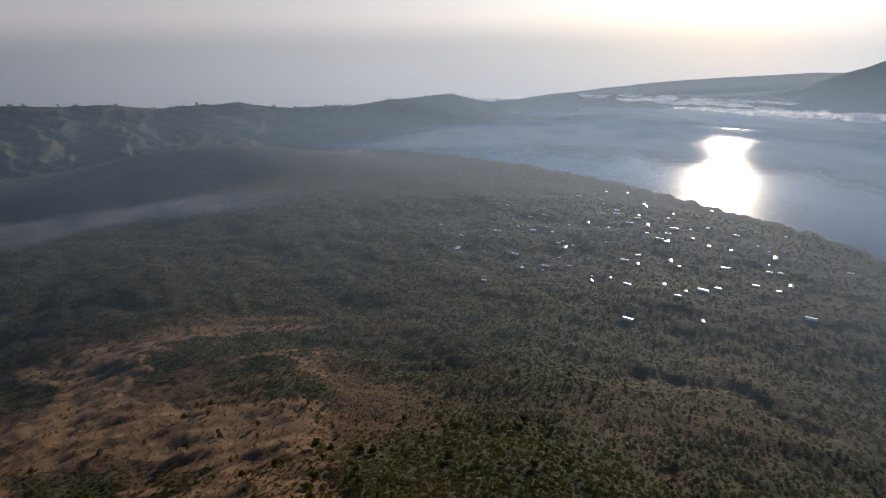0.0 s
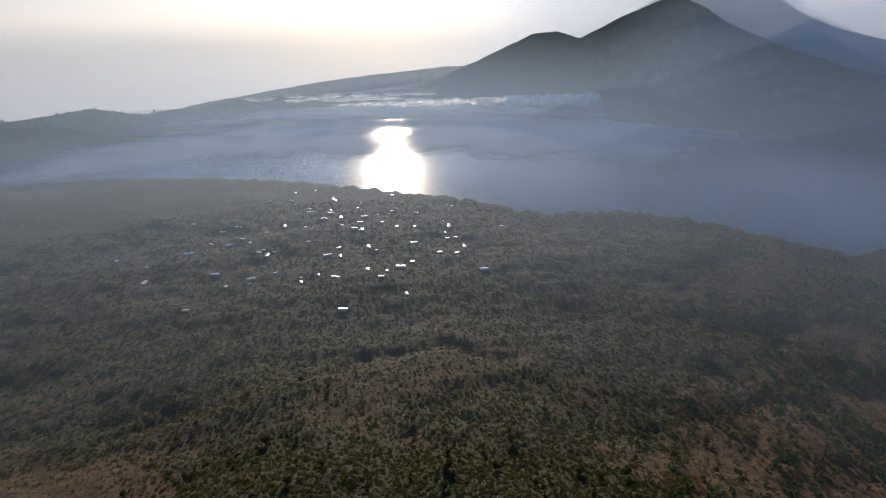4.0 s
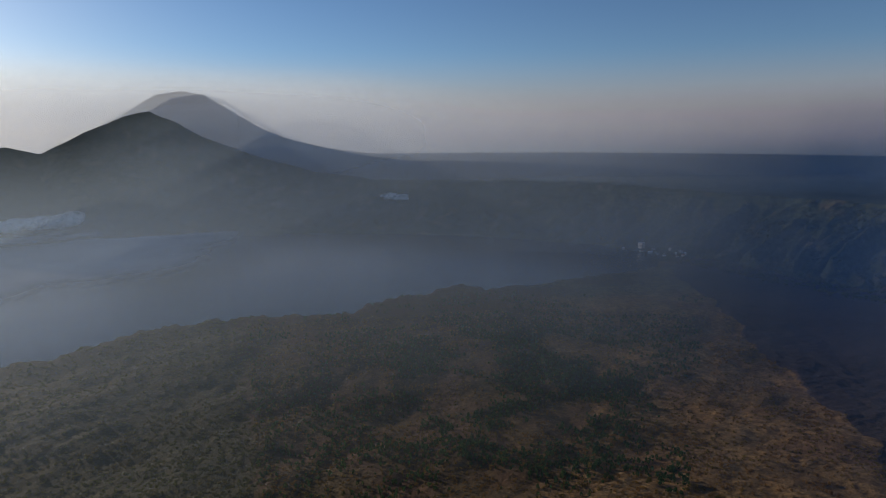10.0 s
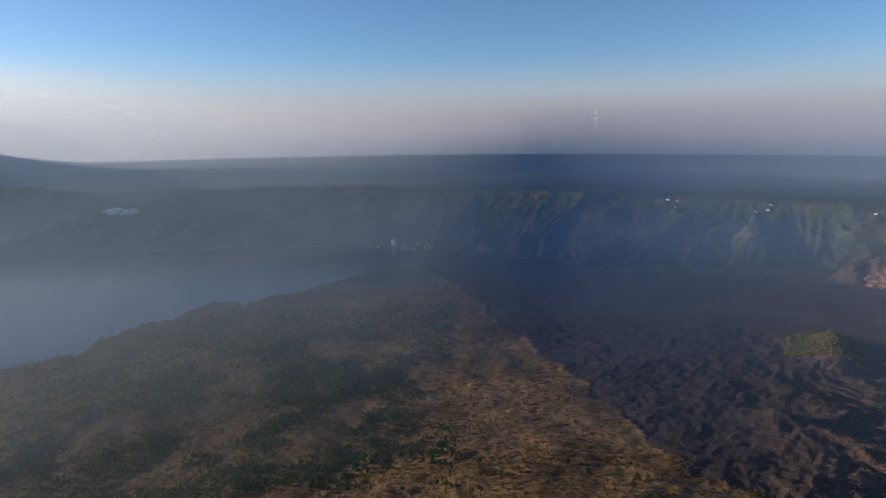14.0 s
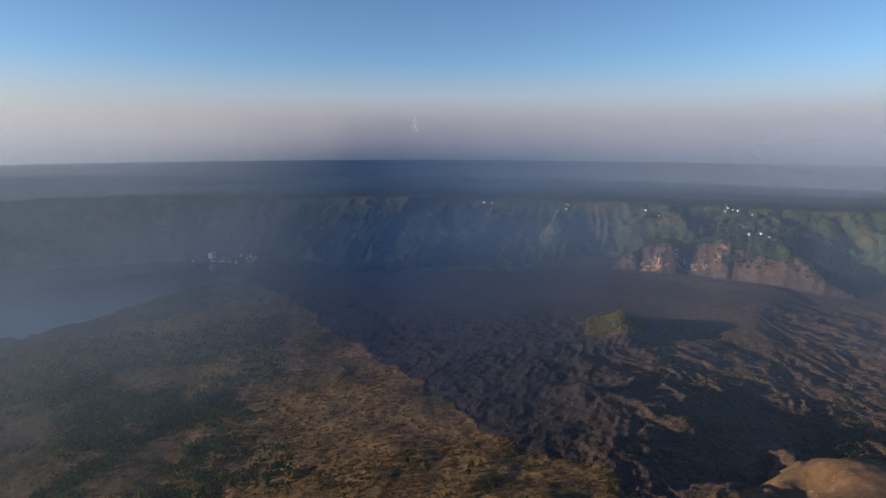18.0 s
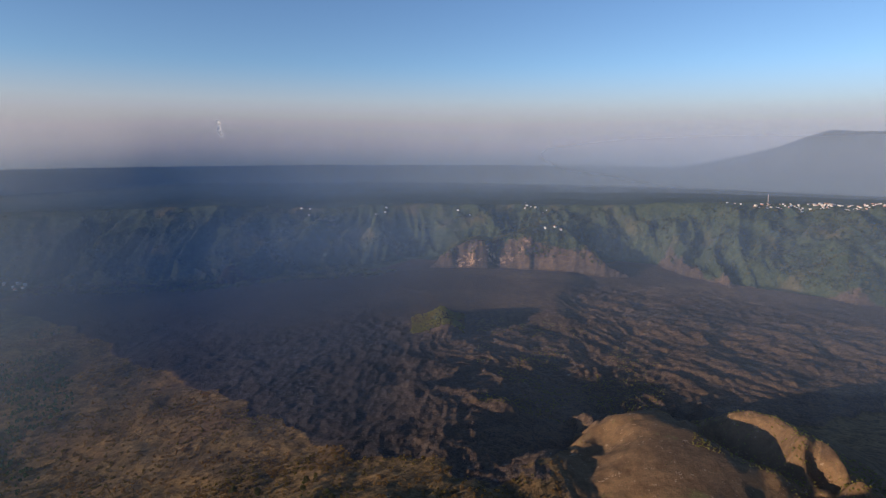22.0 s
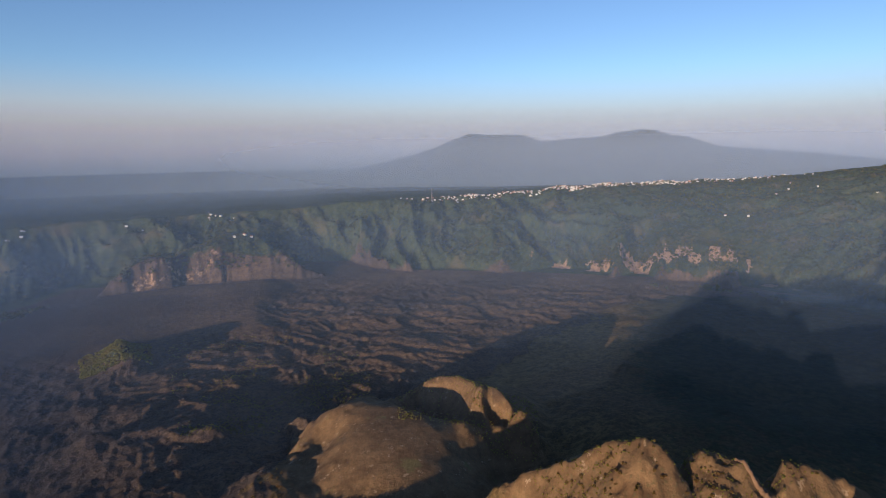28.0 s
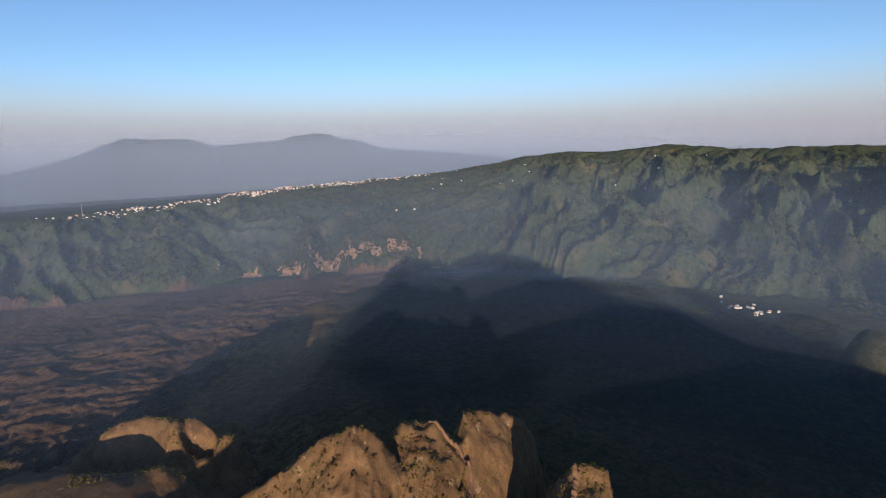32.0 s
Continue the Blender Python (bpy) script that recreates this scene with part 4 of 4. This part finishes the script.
mast = radio_mast()
stand(mast, 207.2, crest_r(207.2) - 40, 20, 0.6)
for at in (184.9, 221.0):
    stand(copy_thing(mast, Matrix()), at, crest_r(at) - 30, 35, 0.5)


# ---- single trees ----
def tree(label, seed, wide, tall):
    top = new("tree")
    rng = np.random.default_rng(seed)
    bm = bmesh.new()
    bmesh.ops.create_cone(bm, cap_ends=True, segments=7, radius1=0.28, radius2=0.10, depth=tall * 0.7, matrix=Matrix.Translation((0, 0, tall * 0.3)))
    for q in range(4):
        d = Vector((math.cos(q * 1.7 + seed), math.sin(q * 1.7 + seed), 0.8)).normalized()
        bmesh.ops.create_cone(bm, cap_ends=True, segments=5, radius1=0.10, radius2=0.04, depth=wide * 0.5, matrix=Matrix.Translation(Vector((0, 0, tall * (0.4 + 0.06 * q))) + d * wide * 0.22) @ d.to_track_quat("Z", "Y").to_matrix().to_4x4())
    part("trunk", bm, BARK, top)
    n = 26
    pts, tris = BALL1
    t, u, v = rng.random(n) ** 0.5, rng.uniform(0, 2 * np.pi, n), rng.random(n)
    c = np.stack([np.cos(u) * t * wide * 0.42 * (1.1 - 0.7 * v), np.sin(u) * t * wide * 0.42 * (1.1 - 0.7 * v), tall * (0.38 + 0.6 * v)], -1)
    s = wide * rng.uniform(0.10, 0.22, n)
    p = pts[None] * (1 + 0.5 * (rng.random((n, len(pts), 1)) - 0.5)) * s[:, None, None] * np.array([1, 1, 0.75]) + c[:, None]
    p = sprays(p, tris, rng)
    ob = new("crown", joined("crown", p, np.arange(len(p)).reshape(-1, 3), LEAVES))
    ob.parent = top
    return tagged(top, label, "tree", "trees on the near slope")


trees = [tree("small leafy green tree on the dry slope", 1, 6.5, 7), tree("broad dark green tree among scrub", 4, 9, 8), tree("slender pale green tree on the slope", 9, 4.5, 8.5)]
a, r, z = scatter(RNG, 1500, -16, 170, 430, 900, lambda a, r: 1 - lava_cover(a, r))
for k in range(280):
    ob = trees[k] if k < 3 else copy_thing(trees[k % 3], Matrix())
    p = placed(a[k], r[k], z[k]).ravel()
    s = RNG.uniform(0.45, 0.9)
    ob.matrix_world = Matrix.Translation(p) @ Matrix.Rotation(RNG.uniform(0, 6.28), 4, "Z")
    ob.scale = (s, s, s)


# ---- cloud and mist ----
def cloud_material():
    m, n = material("cloud")
    where = n.add("ShaderNodeTexCoord").outputs["Object"]
    thin = n.range(n.noise(0.04, 5, 0.65, where), 0.3, 0.6, 0.20, 0.55)
    front = n.add("ShaderNodeBsdfDiffuse", None, Color=(0.9, 0.9, 0.9, 1))
    back = n.add("ShaderNodeBsdfTranslucent", None, Color=(0.95, 0.94, 0.92, 1))
    body = n.add("ShaderNodeMixShader", None, i0=0.75, i1=front, i2=back)
    finish(n, n.add("ShaderNodeMixShader", None, i0=thin, i1=n.add("ShaderNodeBsdfTransparent"), i2=body))
    return m


CLOUD = cloud_material()


def cloud(label, puffs):
    """A cloud of soft uneven puffs: bearing, distance, height, width, tallness."""
    pts, tris = BALL2
    allp, allf, base = [], [], 0
    rng = np.random.default_rng(len(puffs))
    for a, r, z, wide, tall in puffs:
        c = placed(a, r, z).ravel()
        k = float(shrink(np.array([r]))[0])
        bumps = 1 + 0.5 * (fbm(pts[:, 0] * 1.6 + rng.uniform(0, 50), pts[:, 1] * 1.6 + pts[:, 2] * 1.3 + 20, 3, 7) - 0.5)
        shell = tris[(pts[tris].mean(1) @ np.array(SUN_WAY)) < 0.25]
        allp.append(pts * bumps[:, None] * np.array([wide, wide, tall]) * k / 2 + c)
        allf.append(shell + base)
        base += len(pts)
    mesh = joined("cloud", np.concatenate(allp), np.concatenate(allf), CLOUD)
    mesh.polygons.foreach_set("use_smooth", np.ones(len(mesh.polygons), bool))
    return tagged(new("cloud", mesh), label, "cloud", kind="stuff")


puffs = []
for k in range(190):
    f = rng.random() ** 0.75
    at = 53 + 25.5 * f
    size = rng.uniform(36, 80) * (0.45 + 1.1 * f)
    el = -7.95 + 0.55 * max(0, f - 0.3) / 0.7 + rng.uniform(-0.16, 0.22) * (0.25 + f)
    dist = 5200 - 300 * f + rng.uniform(-15, 15)
    puffs.append((at, dist, EYE + dist * math.tan(radians(el)), size * 1.6, size * 0.8))
cloud("long bank of white cloud lying along the lake's far side", puffs)
puffs = []
for k in range(40):
    at = rng.uniform(44, 62)
    dist = rng.uniform(5000, 5400)
    puffs.append((at, dist, EYE + dist * math.tan(radians(-7.3 + rng.uniform(-0.3, 0.4))), rng.uniform(110, 240), rng.uniform(12, 22)))
cloud("thin strips of cloud between far hills", puffs)
cloud("small white steam cloud over the caldera wall", [(107.6 + rng.uniform(-0.9, 1.6), 4300, EYE - 4300 * math.tan(radians(6.75 + rng.uniform(-0.25, 0.2))), rng.uniform(40, 90), rng.uniform(18, 40)) for _ in range(16)])
cloud("small pink cumulus cloud far over the plain", [(154.1 + rng.gauss(0, 0.10) + 0.5 * max(0, 0.45 - q), 16000, EYE + 16000 * math.tan(radians(0.6 + 1.4 * q)), rng.uniform(90, 170), rng.uniform(80, 140)) for q in [rng.random() ** 0.6 for _ in range(6)]])


def mist_material(name, colour, most, scale, low, high):
    m, n = material(name)
    where = n.add("ShaderNodeTexCoord").outputs["Object"]
    edge = n.add("ShaderNodeAttribute", {"attribute_name": "thickness"}).outputs["Fac"]
    fac = n.math("MULTIPLY", edge, n.range(n.noise(scale, 3, 0.5, where), low, high, most * 0.5, most), True)
    body = n.add("ShaderNodeMixShader", None, i0=0.5, i1=n.add("ShaderNodeBsdfDiffuse", None, Color=(*colour, 1)), i2=n.add("ShaderNodeBsdfTranslucent", None, Color=(*colour, 1)))
    finish(n, n.add("ShaderNodeMixShader", None, i0=fac, i1=n.add("ShaderNodeBsdfTransparent"), i2=body))
    return m


MIST = mist_material("mist", (0.66, 0.70, 0.76), 0.96, 0.0022, 0.2, 0.7)


def mist(label, a0, a1, r0, r1, height, gap=None):
    """A low sheet of mist, thinning towards its edges."""
    a, r = np.meshgrid(np.linspace(a0, a1, 60), np.linspace(r0, r1, 40))
    z = height + min(30, height) * (fbm(a / 4, r / 500, 3, 31) - 0.5)
    ragged = 0.8 * (fbm(a / 5, r / 400, 4, 37) - 0.5)
    ea, er = (a - a0) / (a1 - a0), (r - r0) / (r1 - r0)
    thick = step(np.minimum(ea, 1 - ea) + 0.2 * ragged, 0, 0.22) * step(np.minimum(er, 1 - er) + 0.4 * ragged, 0, 0.3)
    if gap:
        thick = thick * (1 - np.exp(-(((a - gap[0]) / gap[2]) ** 2 + ((r - gap[1]) / gap[3]) ** 2) ** 2))
    mesh = sheet("mist", placed(a, r, z))
    mesh.attributes.new("thickness", "FLOAT", "POINT").data.foreach_set("value", thick.astype(np.float32).ravel())
    mesh.materials.append(MIST)
    return tagged(new("mist", mesh), label, "mist", kind="stuff")


mist("pale mist lying over the lake and far shore", 16, 100, 3200, 5200, 18)
mist("thin upper veil of mist over the lake", 30, 84, 4500, 5600, 60)
MIST = mist_material("thin mist", (0.85, 0.88, 0.92), 0.30, 0.006, 0.4, 0.7)
mist("low streak of mist in the northern valley", -20, 16, 2300, 2700, 50)
mist("thin streak of mist over the shaded plain", 236, 262, 2350, 2650, 200)


# ---- tracks ----
def track(label, bearings, distances, wide):
    """A dirt track laid over the ground along bearings and distances of the plan."""
    t = np.linspace(0, 1, 120)
    grid = np.linspace(0, 1, len(bearings))
    a, r = np.interp(t, grid, bearings), np.interp(t, grid, distances)
    for _ in range(6):
        a[1:-1], r[1:-1] = (a[:-2] + 2 * a[1:-1] + a[2:]) / 4, (r[:-2] + 2 * r[1:-1] + r[2:]) / 4
    x, y = r * np.sin(np.radians(a)), r * np.cos(np.radians(a))
    dx, dy = np.gradient(x), np.gradient(y)
    n = np.hypot(dx, dy)
    rows = []
    for side in (-1, -0.5, 0.5, 1):
        px, py = x - dy / n * side * wide / 2, y + dx / n * side * wide / 2
        pa, pr = np.degrees(np.arctan2(px, py)) % 360, np.hypot(px, py)
        rows.append(placed(pa, pr, relief(pa, pr) + (1.6 if abs(side) < 1 else -2.0)))
    mesh = sheet("dirt_track", np.stack(rows))
    mesh.materials.append(PATH_SOIL)
    return tagged(new("dirt_track", mesh), label, "track", kind="structure")


way_down = ((238.9, -28.8), (240.6, -30.0), (242.3, -31.4), (243.4, -33.0), (243.7, -34.8), (243.2, -36.5))
track("reddish dirt track winding up the crater rim", [at for at, _ in way_down], [ground_at(at, el) for at, el in way_down], 4.5)
way_down = ((255.3, -32.6), (255.6, -34.0), (255.2, -36.0))
track("pale dirt track on the crater rim", [at for at, _ in way_down], [ground_at(at, el) for at, el in way_down], 5)
